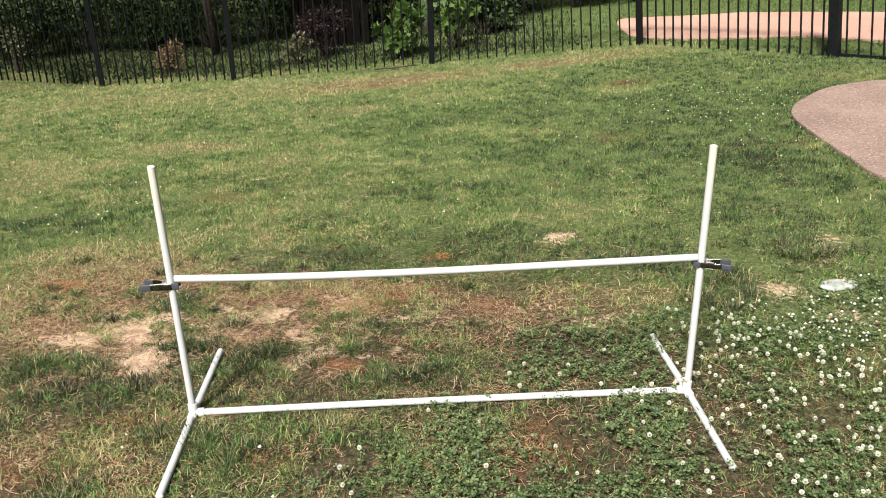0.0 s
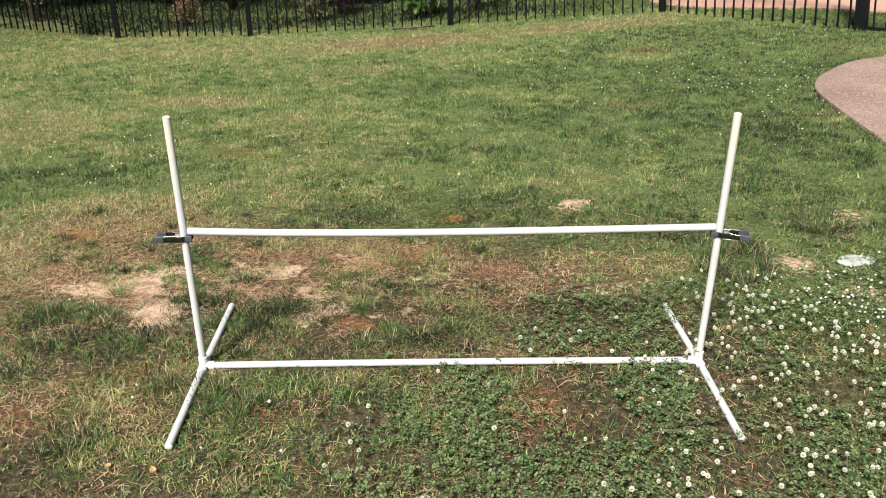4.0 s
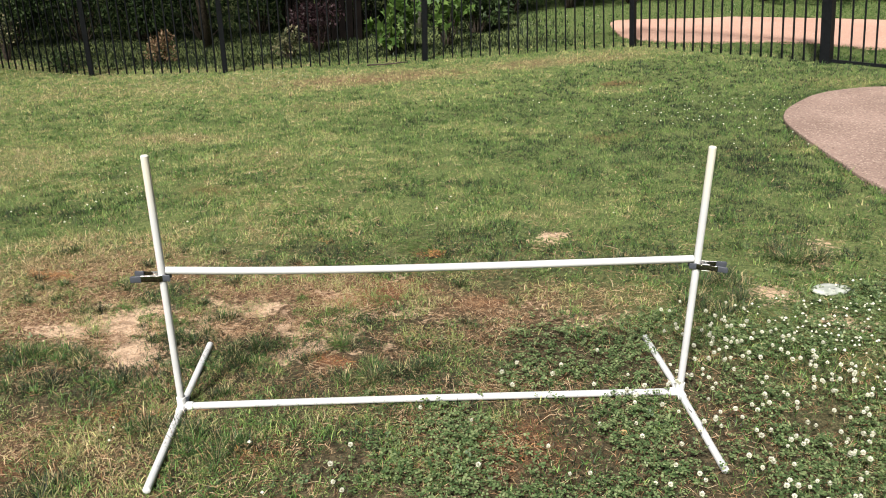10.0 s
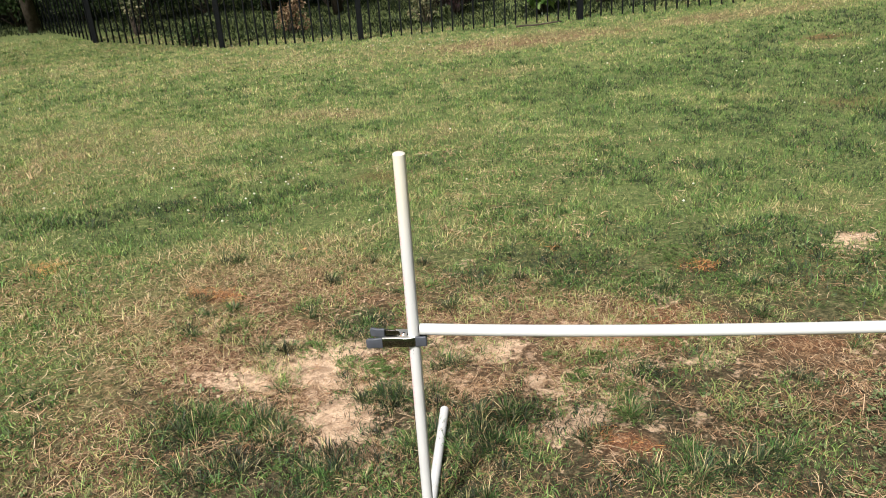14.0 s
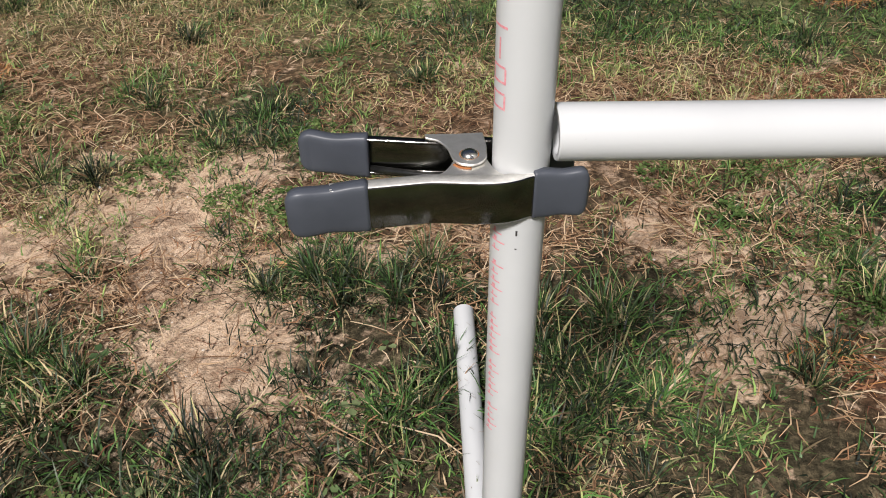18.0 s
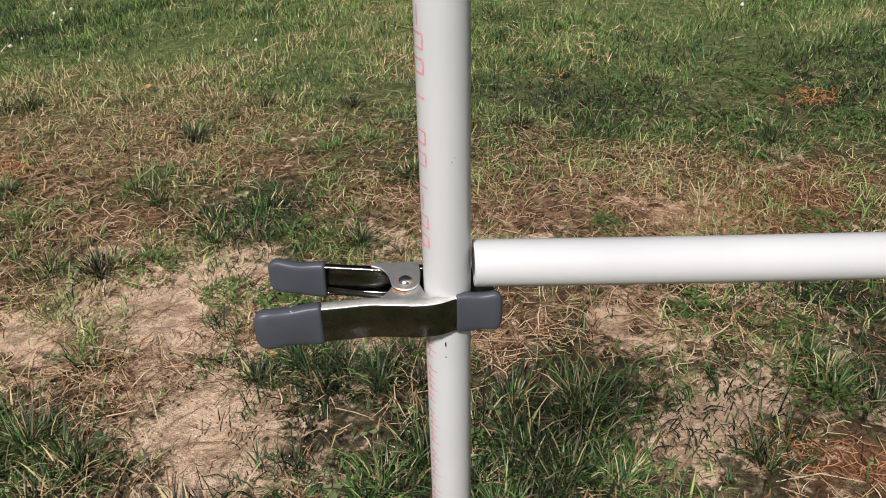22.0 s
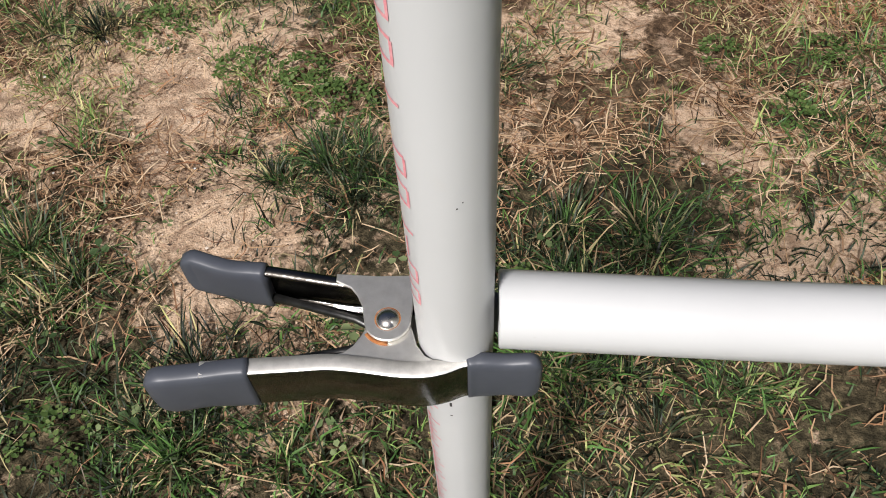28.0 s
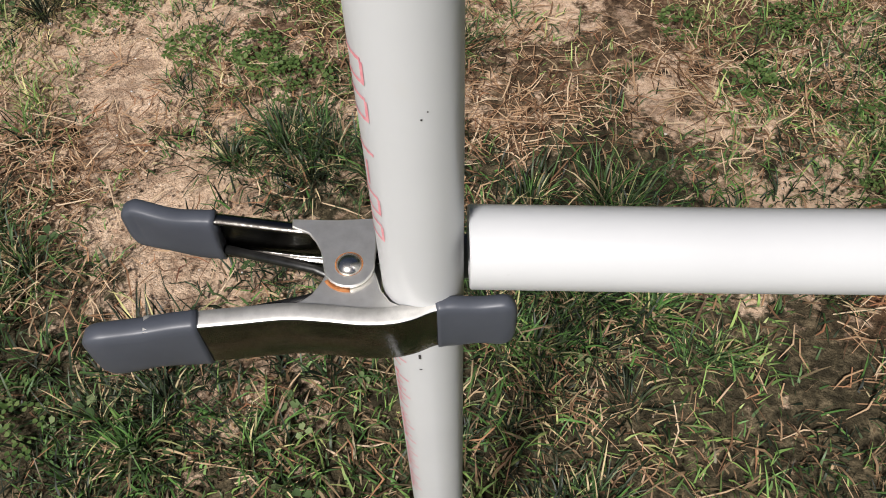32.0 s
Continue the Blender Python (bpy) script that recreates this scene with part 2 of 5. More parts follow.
def make_concrete(name, lo, hi, pebble, world_scale):
    m, t, b = mat(name, 0.85, 0, 0.3)
    co = coords(t, world_space=True)
    v = node(t, "ShaderNodeTexVoronoi", Scale=world_scale)
    t.links.new(co, v.inputs["Vector"])
    base = ramp(t, noise_tex(t, co, 1.4, 5), (0.3, lo), (0.7, hi))
    stones = mixed(t, 0.25, ramp(t, v.outputs["Color"], (0.15, pebble), (0.85, (0.60, 0.48, 0.40))), base)
    col = mixed(t, ramp(t, v.outputs["Distance"], (0.25, (0, 0, 0)), (0.5, (1, 1, 1))), stones, base)
    t.links.new(col, b.inputs["Base Color"])
    bump(t, b, v.outputs["Distance"], 0.5, 0.004)
    return m


path_mat = make_concrete("pink_exposed_aggregate", (0.20, 0.135, 0.110), (0.34, 0.240, 0.200), (0.055, 0.034, 0.028), 62)
drive_mat = make_concrete("pale_pink_concrete", (0.45, 0.27, 0.205), (0.54, 0.335, 0.26), (0.42, 0.25, 0.19), 60)

# ---- the lie of the land ----
LAWN_TILT = (-0.138, 0.009, 0.0008, 0.0056)


def height(x, y):
    """The ground's height, falling gently away behind the hurdle."""
    x, y = np.clip(np.asarray(x, float), -4, 5), np.clip(np.asarray(y, float), 0, 8.3)
    a, b, c, d = LAWN_TILT
    return y * y / (y + 2) * (a + b * x + c * x * x + d * y)


def wobble(x, y, scale, seed=0.0):
    """Smooth drifting values of about -1 to 1, from a few crossed waves."""
    x, y = np.asarray(x) * scale, np.asarray(y) * scale
    v = 0
    for k in range(5):
        a = 1.3 * k + seed * 2.1 + 0.4
        f = 1 + 0.47 * k
        v = v + np.sin(f * (x * np.cos(a) + y * np.sin(a)) + seed * 5 + 2.2 * k + 0.9 * np.sin(f * 0.8 * (x * np.sin(a) - y * np.cos(a)) + k)) / (1 + 0.3 * k)
    return v / 2.6


LATTICE = np.random.default_rng(11).uniform(-1, 1, (256, 256))


def fbm(x, y, scale, seed=0, octaves=3):
    """Uneven natural values of about -1 to 1: smooth lattice noise, each octave twice as fine and half as strong."""
    x, y = np.asarray(x, float), np.asarray(y, float)
    total, weight = 0.0, 1.0
    for k in range(octaves):
        a = 0.7 * k + 0.37 * seed
        px = (x * math.cos(a) - y * math.sin(a)) * scale * 2 ** k + 17.3 * seed
        py = (x * math.sin(a) + y * math.cos(a)) * scale * 2 ** k + 31.7 * k
        ix, iy = np.floor(px).astype(int), np.floor(py).astype(int)
        fx, fy = px - ix, py - iy
        fx, fy = fx * fx * (3 - 2 * fx), fy * fy * (3 - 2 * fy)
        jx, jy = ix % 256, iy % 256
        kx, ky = (ix + 1) % 256, (iy + 1) % 256
        total = total + weight * ((LATTICE[jx, jy] * (1 - fx) + LATTICE[kx, jy] * fx) * (1 - fy) + (LATTICE[jx, ky] * (1 - fx) + LATTICE[kx, ky] * fx) * fy)
        weight *= 0.55
    return total


def spots(x, y, table):
    """Soft-edged patches: rows of x, y, half width, half depth, weight; rims broken up."""
    x, y = np.asarray(x, float), np.asarray(y, float)
    wx = x + 0.060 * fbm(x, y, 8, 3, 4)
    wy = y + 0.060 * fbm(x, y, 8, 4, 4)
    out = 0 * x
    for px, py, rx, ry, w in table:
        out = np.maximum(out, w * np.exp(-(((wx - px) / rx) ** 2 + ((wy - py) / ry) ** 2)))
    return out


BARE = [(-0.245, 0.350, 0.092, 0.120, 1.25), (-0.212, 0.244, 0.075, 0.08, 1.05), (-0.30, 0.47, 0.06, 0.05, 0.8), (-0.285, 0.522, 0.09, 0.05, 1.10), (-0.357, 0.610, 0.12, 0.05, 0.95), (-0.495, 0.536, 0.15, 0.06, 0.68), (-0.470, 0.707, 0.10, 0.06, 0.70), (-0.103, 0.477, 0.07, 0.035, 0.55),
        (0.325, 0.318, 0.085, 0.075, 1.3), (0.409, 0.392, 0.06, 0.05, 0.65), (0.17, 0.645, 0.07, 0.035, 0.40), (0.19, 0.515, 0.05, 0.04, 0.6), (0.03, 1.31, 0.05, 0.06, 0.5), (0.56, 0.94, 0.06, 0.04, 0.5), (-0.30, 0.74, 0.06, 0.03, 0.5), (0.191, 0.696, 0.06, 0.045, 0.50), (0.268, 0.428, 0.05, 0.03, 0.5), (0.407, 0.812, 0.11, 0.05, 0.7), (0.602, 1.017, 0.03, 0.06, 0.7), (0.583, 0.607, 0.09, 0.04, 0.6), (0.529, 0.395, 0.06, 0.05, 0.8), (1.38, 0.54, 0.16, 0.12, 0.4), (1.36, 1.42, 0.08, 0.09, 1.0), (2.14, 0.72, 0.12, 0.10, 0.62)]
BARE += [(2.26, 0.46, 0.12, 0.08, 0.62), (2.56, 1.16, 0.10, 0.12, 0.5), (2.45, 1.0, 0.08, 0.10, 0.45), (-0.038, 0.659, 0.10, 0.05, 0.4), (1.15, 0.62, 0.12, 0.09, 0.3)]
DRY = [(-0.56, 0.62, 0.40, 0.25, 1.0), (0.20, 0.85, 0.60, 0.22, 0.7), (1.25, 0.62, 0.5, 0.28, 0.8), (-1.7, 1.2, 0.7, 0.5, 0.5), (-0.9, 0.95, 0.5, 0.3, 0.55), (1.52, 1.86, 0.3, 0.3, 0.5),
       (1.23, 2.76, 0.3, 0.3, 0.5), (-0.93, 4.0, 0.6, 0.25, 0.9), (-2.4, 3.4, 0.9, 0.6, 0.55), (0.15, 5.3, 0.9, 0.25, 0.6), (2.7, 5.3, 0.35, 0.15, 0.9), (2.0, 4.0, 0.4, 0.3, 0.5), (1.4, 1.8, 0.45, 0.3, 0.8), (-0.4, 3.27, 0.4, 0.25, 0.5), (0.5, 6.85, 1.2, 0.42, 1.5), (2.4, 7.05, 1.1, 0.34, 1.5), (0.94, 5.75, 0.6, 0.25, 0.6), (1.8, 3.8, 0.35, 0.3, 0.45), (-1.4, 6.6, 1.4, 0.5, 0.5),
       (4.5, 5.0, 0.6, 0.35, 0.9), (3.3, 2.9, 0.3, 0.25, 0.5), (-0.3, -0.2, 0.5, 0.25, 0.8), (-0.5, 1.2, 0.6, 0.38, 0.95), (-0.7, 1.5, 0.7, 0.3, 0.7), (-0.75, 0.15, 0.35, 0.3, 0.6), (0.4, 0.1, 0.5, 0.3, 0.2)]
RED = [(0.538, 0.785, 0.19, 0.10, 1.0), (0.595, 0.917, 0.12, 0.05, 0.6), (0.23, -0.19, 0.12, 0.06, 0.55), (0.98, -0.25, 0.11, 0.09, 0.7), (-0.2, -0.03, 0.14, 0.07, 0.5), (-0.790, 1.058, 0.06, 0.05, 1.0), (0.787, 1.202, 0.05, 0.04, 1.0),
       (0.443, 0.257, 0.07, 0.06, 1.1), (-0.42, -0.25, 0.12, 0.07, 0.45), (1.0, 0.68, 0.14, 0.08, 0.6), (3.45, 3.0, 0.2, 0.2, 0.7), (2.74, 5.63, 0.22, 0.12, 0.8), (1.34, 6.75, 0.18, 0.09, 0.45), (2.13, 3.5, 0.20, 0.14, 0.5), (-0.37, 2.38, 0.18, 0.12, 0.45)]


# coarse tufts: x, y, half width, blade length
TUFTS = [(0.110, 0.353, 0.070, 0.055), (0.150, 0.275, 0.066, 0.052), (0.093, 0.253, 0.070, 0.050), (0.200, 0.205, 0.045, 0.036), (0.125, 0.184, 0.050, 0.035), (-0.113, 0.452, 0.060, 0.055), (-0.183, 0.455, 0.035, 0.040), (-0.042, 0.429, 0.050, 0.050), (-0.420, 0.300, 0.060, 0.050), (-0.480, 0.347, 0.050, 0.050),
         (-0.619, 0.323, 0.095, 0.055), (-0.495, 0.696, 0.045, 0.050), (-0.456, 0.928, 0.045, 0.042), (-0.294, 0.872, 0.060, 0.036), (-0.281, 0.762, 0.050, 0.032), (0.526, 0.165, 0.08, 0.06), (0.675, 0.189, 0.06, 0.05), (-0.058, 0.278, 0.06, 0.05), (-0.224, 0.154, 0.08, 0.05), (0.06, -0.12, 0.08, 0.06)]
TUFTS += [(0.14, -0.20, 0.08, 0.06), (-0.10, -0.08, 0.06, 0.05), (1.86, 0.62, 0.13, 0.07), (1.95, 0.80, 0.10, 0.07), (1.70, 1.05, 0.12, 0.05), (0.362, 0.280, 0.035, 0.04), (-0.505, 0.156, 0.08, 0.05), (2.40, 1.10, 0.12, 0.07), (2.75, 0.75, 0.10, 0.06), (-0.62, -0.05, 0.09, 0.05), (-0.30, -0.35, 0.09, 0.05)]
DEEP = [(0.20, 0.13, 0.30, 0.20, 0.45), (-0.28, 1.45, 0.20, 0.12, 0.5), (0.31, 1.32, 0.22, 0.16, 1.0), (0.60, 1.42, 0.25, 0.12, 0.7), (1.75, 1.10, 0.35, 0.20, 0.9), (-1.25, 1.95, 0.55, 0.30, 0.9), (2.4, 1.7, 0.5, 0.5, 0.8), (2.9, 2.6, 0.4, 0.6, 0.8), (0.645, 0.178, 0.20, 0.08, 0.8), (-0.274, 0.863, 0.10, 0.10, 0.5), (1.1, 1.4, 0.25, 0.12, 0.6), (1.1, 2.0, 0.4, 0.25, 0.5), (0.82, 1.20, 0.28, 0.20, 0.6), (2.6, 1.0, 0.5, 0.4, 0.5), (-0.59, 2.23, 0.3, 0.2, 0.5)]


def bare(x, y):
    return spots(x, y, BARE)


def worn_out(x, y):
    """1 where feet and paws have left more straw than grass."""
    x, y = np.asarray(x, float), np.asarray(y, float)
    return np.exp(-np.abs((x - 0.15) / 1.05) ** 3 - np.abs((y - 0.70) / 0.48) ** 3)


def dry(x, y):
    w = np.asarray(wobble(x, y, 2.3, 1))
    left = np.clip((1.6 - np.asarray(x)) / 3.5, 0, 1)
    # less pale thatch under tufts: darker soil stands for the shade in them
    tuft_shade = spots(x, y, [(tx, ty, 1.1 * tr, tr, 0.9) for tx, ty, tr, _ in TUFTS])
    return np.clip(0.52 * spots(x, y, DRY) - tuft_shade - 0.4 * spots(x, y, DEEP) + 0.22 * w + 0.12 * left + 0.30 * worn_out(x, y)
                   - 0.6 * np.exp(-((np.asarray(x) + 1.1) / 0.8) ** 2 - ((np.asarray(y) - 2.0) / 0.55) ** 2), 0, 1)


def red(x, y):
    return spots(x, y, RED)


def clover(x, y):
    """1 where the clover has taken over the lawn."""
    x, y = np.asarray(x, float), np.asarray(y, float)
    rim = np.minimum(-0.45 + 1.08 * (x - 0.35), 0.20 + 0.34 * (x - 0.93)) + 0.16 * wobble(x, y, 5, 2) + 0.10 * wobble(x, y, 17, 31)
    return np.clip((rim - y) / 0.42 + 0.55, 0, 1)


def trodden(x, y):
    """1 in the worn ground round the hurdle, 0 in the thick lawn."""
    x, y = np.asarray(x, float), np.asarray(y, float)
    return np.exp(-((x - 0.35) / 1.15) ** 4 - np.abs((y - 0.40) / np.where(y > 0.4, 0.95, 0.80)) ** 3)


def fence_y(x):
    """How far back the fence stands."""
    return np.interp(x, (-5.0, -3.06, -1.4, 0.98, 3.4, 4.84, 6.2), (9.3, 8.18, 7.92, 7.84, 7.57, 5.83, 4.6))


PATH_EDGE = [(9.0, 0.2), (5.0, 0.5), (3.70, 1.2), (3.31, 2.0), (3.34, 2.62), (3.42, 3.25), (3.50, 3.70), (3.65, 4.03), (3.86, 4.29), (4.13, 4.54), (4.43, 4.66), (4.77, 4.66), (5.6, 4.40), (9.0, 2.6)]
DRIVE_EDGE = [(16.0, 1.5), (8.2, 5.2), (5.68, 6.55), (4.9, 7.0), (4.4, 7.28), (3.87, 7.62), (3.50, 8.05), (3.45, 8.54), (3.55, 9.28), (3.86, 9.30), (4.95, 8.70), (6.72, 8.31), (9.5, 7.3), (16.0, 4.6)]


def inside(x, y, poly):
    """Which points lie inside a closed line."""
    x, y = np.asarray(x, float), np.asarray(y, float)
    hit = np.zeros(x.shape, bool)
    for (ax, ay), (bx, by) in zip(poly, poly[1:] + poly[:1]):
        if ay != by:
            hit ^= ((ay > y) != (by > y)) & (x < (bx - ax) * (y - ay) / (by - ay) + ax)
    return hit


# ---- ground sheet ----
def graded(*runs):
    """Grid lines: runs of (from, to, step)."""
    out = []
    for a, b, s in runs:
        out += list(np.arange(a, b - 1e-6, s))
    return np.array(out + [runs[-1][1]])


def make_ground():
    xs = graded((-400, -40, 60), (-40, -8, 4), (-8, -2, 0.4), (-2, -0.9, 0.06), (-0.9, 1.1, 0.02), (1.1, 3.0, 0.05), (3.0, 5.4, 0.08), (5.4, 8, 0.3), (8, 40, 4), (40, 400, 60))
    ys = graded((-400, -40, 60), (-40, -4, 4), (-4, -1.0, 0.3), (-1.0, -0.15, 0.04), (-0.15, 1.4, 0.02), (1.4, 3, 0.06), (3, 5, 0.08), (5, 10, 0.2), (10, 40, 3), (40, 400, 60))
    gx, gy = np.meshgrid(xs, ys)
    near = np.exp(-(np.maximum(np.abs(gx - 0.5) - 2.5, 0) ** 2 + np.maximum(np.abs(gy - 0.5) - 2.5, 0) ** 2))
    b = bare(gx, gy) + 0.42 * worn_out(gx, gy) * np.clip(0.6 + 0.9 * wobble(gx, gy, 11, 23) - 0.35 * gx, 0, 1.3)
    gz = height(gx, gy) + near * (0.006 * wobble(gx, gy, 7, 6) + 0.003 * wobble(gx, gy, 28, 7) + 0.002 * wobble(gx, gy, 75, 8)) - 0.006 * np.clip(b, 0, 1)
    gz -= 0.05 * inside(gx, gy, PATH_EDGE) + 0.03 * inside(gx, gy, DRIVE_EDGE)
    nx, ny = len(xs), len(ys)
    i = (np.arange(ny - 1)[:, None] * nx + np.arange(nx - 1)[None]).ravel()
    tris = np.concatenate([np.stack([i, i + 1, i + nx + 1], 1), np.stack([i, i + nx + 1, i + nx], 1)])
    mesh = tri_mesh("ground", np.stack([gx, gy, gz], -1).reshape(-1, 3), tris)
    for name, v in (("bare", b), ("dry", dry(gx, gy)), ("red", red(gx, gy)), ("worn", trodden(gx, gy) + np.exp(-((gx - 0.5) / 2.2) ** 4 - ((gy + 0.5) / 0.9) ** 4))):
        mesh.attributes.new(name, "FLOAT", "POINT").data.foreach_set("value", np.clip(v, 0, 1).astype(np.float32).ravel())
    m, t, s = mat("lawn_soil", 0.95, 0, 0.15)
    co = coords(t, world_space=True)
    fine, mid, grit = noise_tex(t, co, 130, 6, 0.7), noise_tex(t, co, 22, 5), noise_tex(t, co, 420, 4, 0.7)

    def attr(name):
        a = t.nodes.new("ShaderNodeAttribute")
        a.attribute_name = name
        return a.outputs["Fac"]
    mottle = mixed(t, 0.5, fine, noise_tex(t, co, 48, 5, 0.65))
    earth = ramp(t, mottle, (0.38, (0.017, 0.0145, 0.0085)), (0.50, (0.062, 0.051, 0.029)), (0.64, (0.21, 0.165, 0.098)))
    turf = mixed(t, attr("worn"), ramp(t, mottle, (0.38, (0.040, 0.062, 0.021)), (0.50, (0.115, 0.150, 0.052)), (0.64, (0.27, 0.28, 0.115))), earth)
    thatch = ramp(t, mottle, (0.38, (0.026, 0.014, 0.009)), (0.50, (0.150, 0.084, 0.050)), (0.64, (0.48, 0.305, 0.195)))
    dirt = noise_tex(t, co, 17, 6, 0.7)
    sand = ramp(t, fine, (0.30, (0.30, 0.19, 0.12)), (0.46, (0.64, 0.455, 0.31)), (0.68, (0.78, 0.595, 0.435)))
    sand = mixed(t, ramp(t, grit, (0.62, (0, 0, 0)), (0.70, (1, 1, 1))), sand, (0.58, 0.52, 0.46))
    sand = mixed(t, ramp(t, dirt, (0.42, (0.55, 0.55, 0.55)), (0.51, (0, 0, 0))), sand, (0.17, 0.10, 0.06))
    needles = ramp(t, fine, (0.30, (0.06, 0.028, 0.017)), (0.72, (0.30, 0.135, 0.07)))
    rough_edge = t.nodes.new("ShaderNodeMath")
    rough_edge.operation = "MULTIPLY_ADD"
    blotch = noise_tex(t, co, 42, 6, 0.68)
    t.links.new(blotch, rough_edge.inputs[0])
    rough_edge.inputs[1].default_value = 2.5
    add = t.nodes.new("ShaderNodeMath")
    add.operation = "SUBTRACT"
    t.links.new(attr("bare"), add.inputs[0])
    add.inputs[1].default_value = 1.30
    t.links.new(add.outputs[0], rough_edge.inputs[2])
    col = mixed(t, ramp(t, attr("dry"), (0.25, (0, 0, 0)), (0.85, (1, 1, 1))), turf, thatch)
    col = mixed(t, attr("red"), col, needles)
    col = mixed(t, ramp(t, rough_edge.outputs[0], (0.30, (0, 0, 0)), (0.56, (1, 1, 1))), col, sand)
    t.links.new(col, s.inputs["Base Color"])
    hsum = t.nodes.new("ShaderNodeMath")
    t.links.new(fine, hsum.inputs[0])
    t.links.new(grit, hsum.inputs[1])
    bump(t, s, hsum.outputs[0], 0.7, 0.006)
    return tagged(link("ground", mesh, m), "uneven lawn soil with bare sandy patches and dry thatch", "ground", kind="structure")


make_ground()


def slab(name, edge, thick, material, label):
    """A paved piece with a rounded rim, lying on the ground."""
    pts = []
    n = len(edge)
    for k in range(n):      # round the outline
        p0, p1, p2, p3 = (Vector(edge[(k + j - 1) % n]) for j in range(4))
        for s in range(6):
            f = s / 6
            pts.append(0.5 * ((2 * p1) + (p2 - p0) * f + (2 * p0 - 5 * p1 + 4 * p2 - p3) * f * f + (3 * p1 - p0 - 3 * p2 + p3) * f ** 3))
    bm = bmesh.new()
    cx, cy = sum(p.x for p in pts) / len(pts), sum(p.y for p in pts) / len(pts)

    def ring(lift, grow):
        return [(p.x + (cx - p.x) * grow * 0.01, p.y + (cy - p.y) * grow * 0.01, float(height(p.x, p.y)) + lift) for p in pts]
    made = [[bm.verts.new(q) for q in ring(l, g)] for l, g in ((thick - 0.09, 0), (thick - 0.012, 0), (thick - 0.003, 0.1), (thick, 0.4))]
    for a, b in zip(made, made[1:]):
        for k in range(len(pts)):
            bm.faces.new((a[k], a[(k + 1) % len(pts)], b[(k + 1) % len(pts)], b[k]))
    top = bm.faces.new(made[-1])
    bmesh.ops.triangulate(bm, faces=[top])
    bmesh.ops.recalc_face_normals(bm, faces=bm.faces[:])
    return tagged(part(name, bm, material, smooth=False), label, "paving", kind="structure")


slab("pavement", PATH_EDGE, 0.020, path_mat, "curved pink exposed-aggregate concrete path beside the lawn")
slab("road", DRIVE_EDGE, 0.012, drive_mat, "pale pink concrete driveway behind the fence")

# ---- the hurdle ----
R = 0.01065            # half-inch pipe
SPAN, TALL, BAR_Z = 1.524, 0.803, 0.4660
FOOT_Z = 0.012


def collar(bm_list, p0, p1, r=0.0138):
    bm_list.append(tube_bm(p0, p1, r, wall=0.0030, hollow=0.004, segs=28, steps=2))


def joined(bms):
    """Several bmeshes of one part as one."""
    out = bmesh.new()
    for b in bms:
        tmp = bpy.data.meshes.new("tmp")
        b.to_mesh(tmp)
        b.free()
        out.from_mesh(tmp)
        bpy.data.meshes.remove(tmp)
    return out


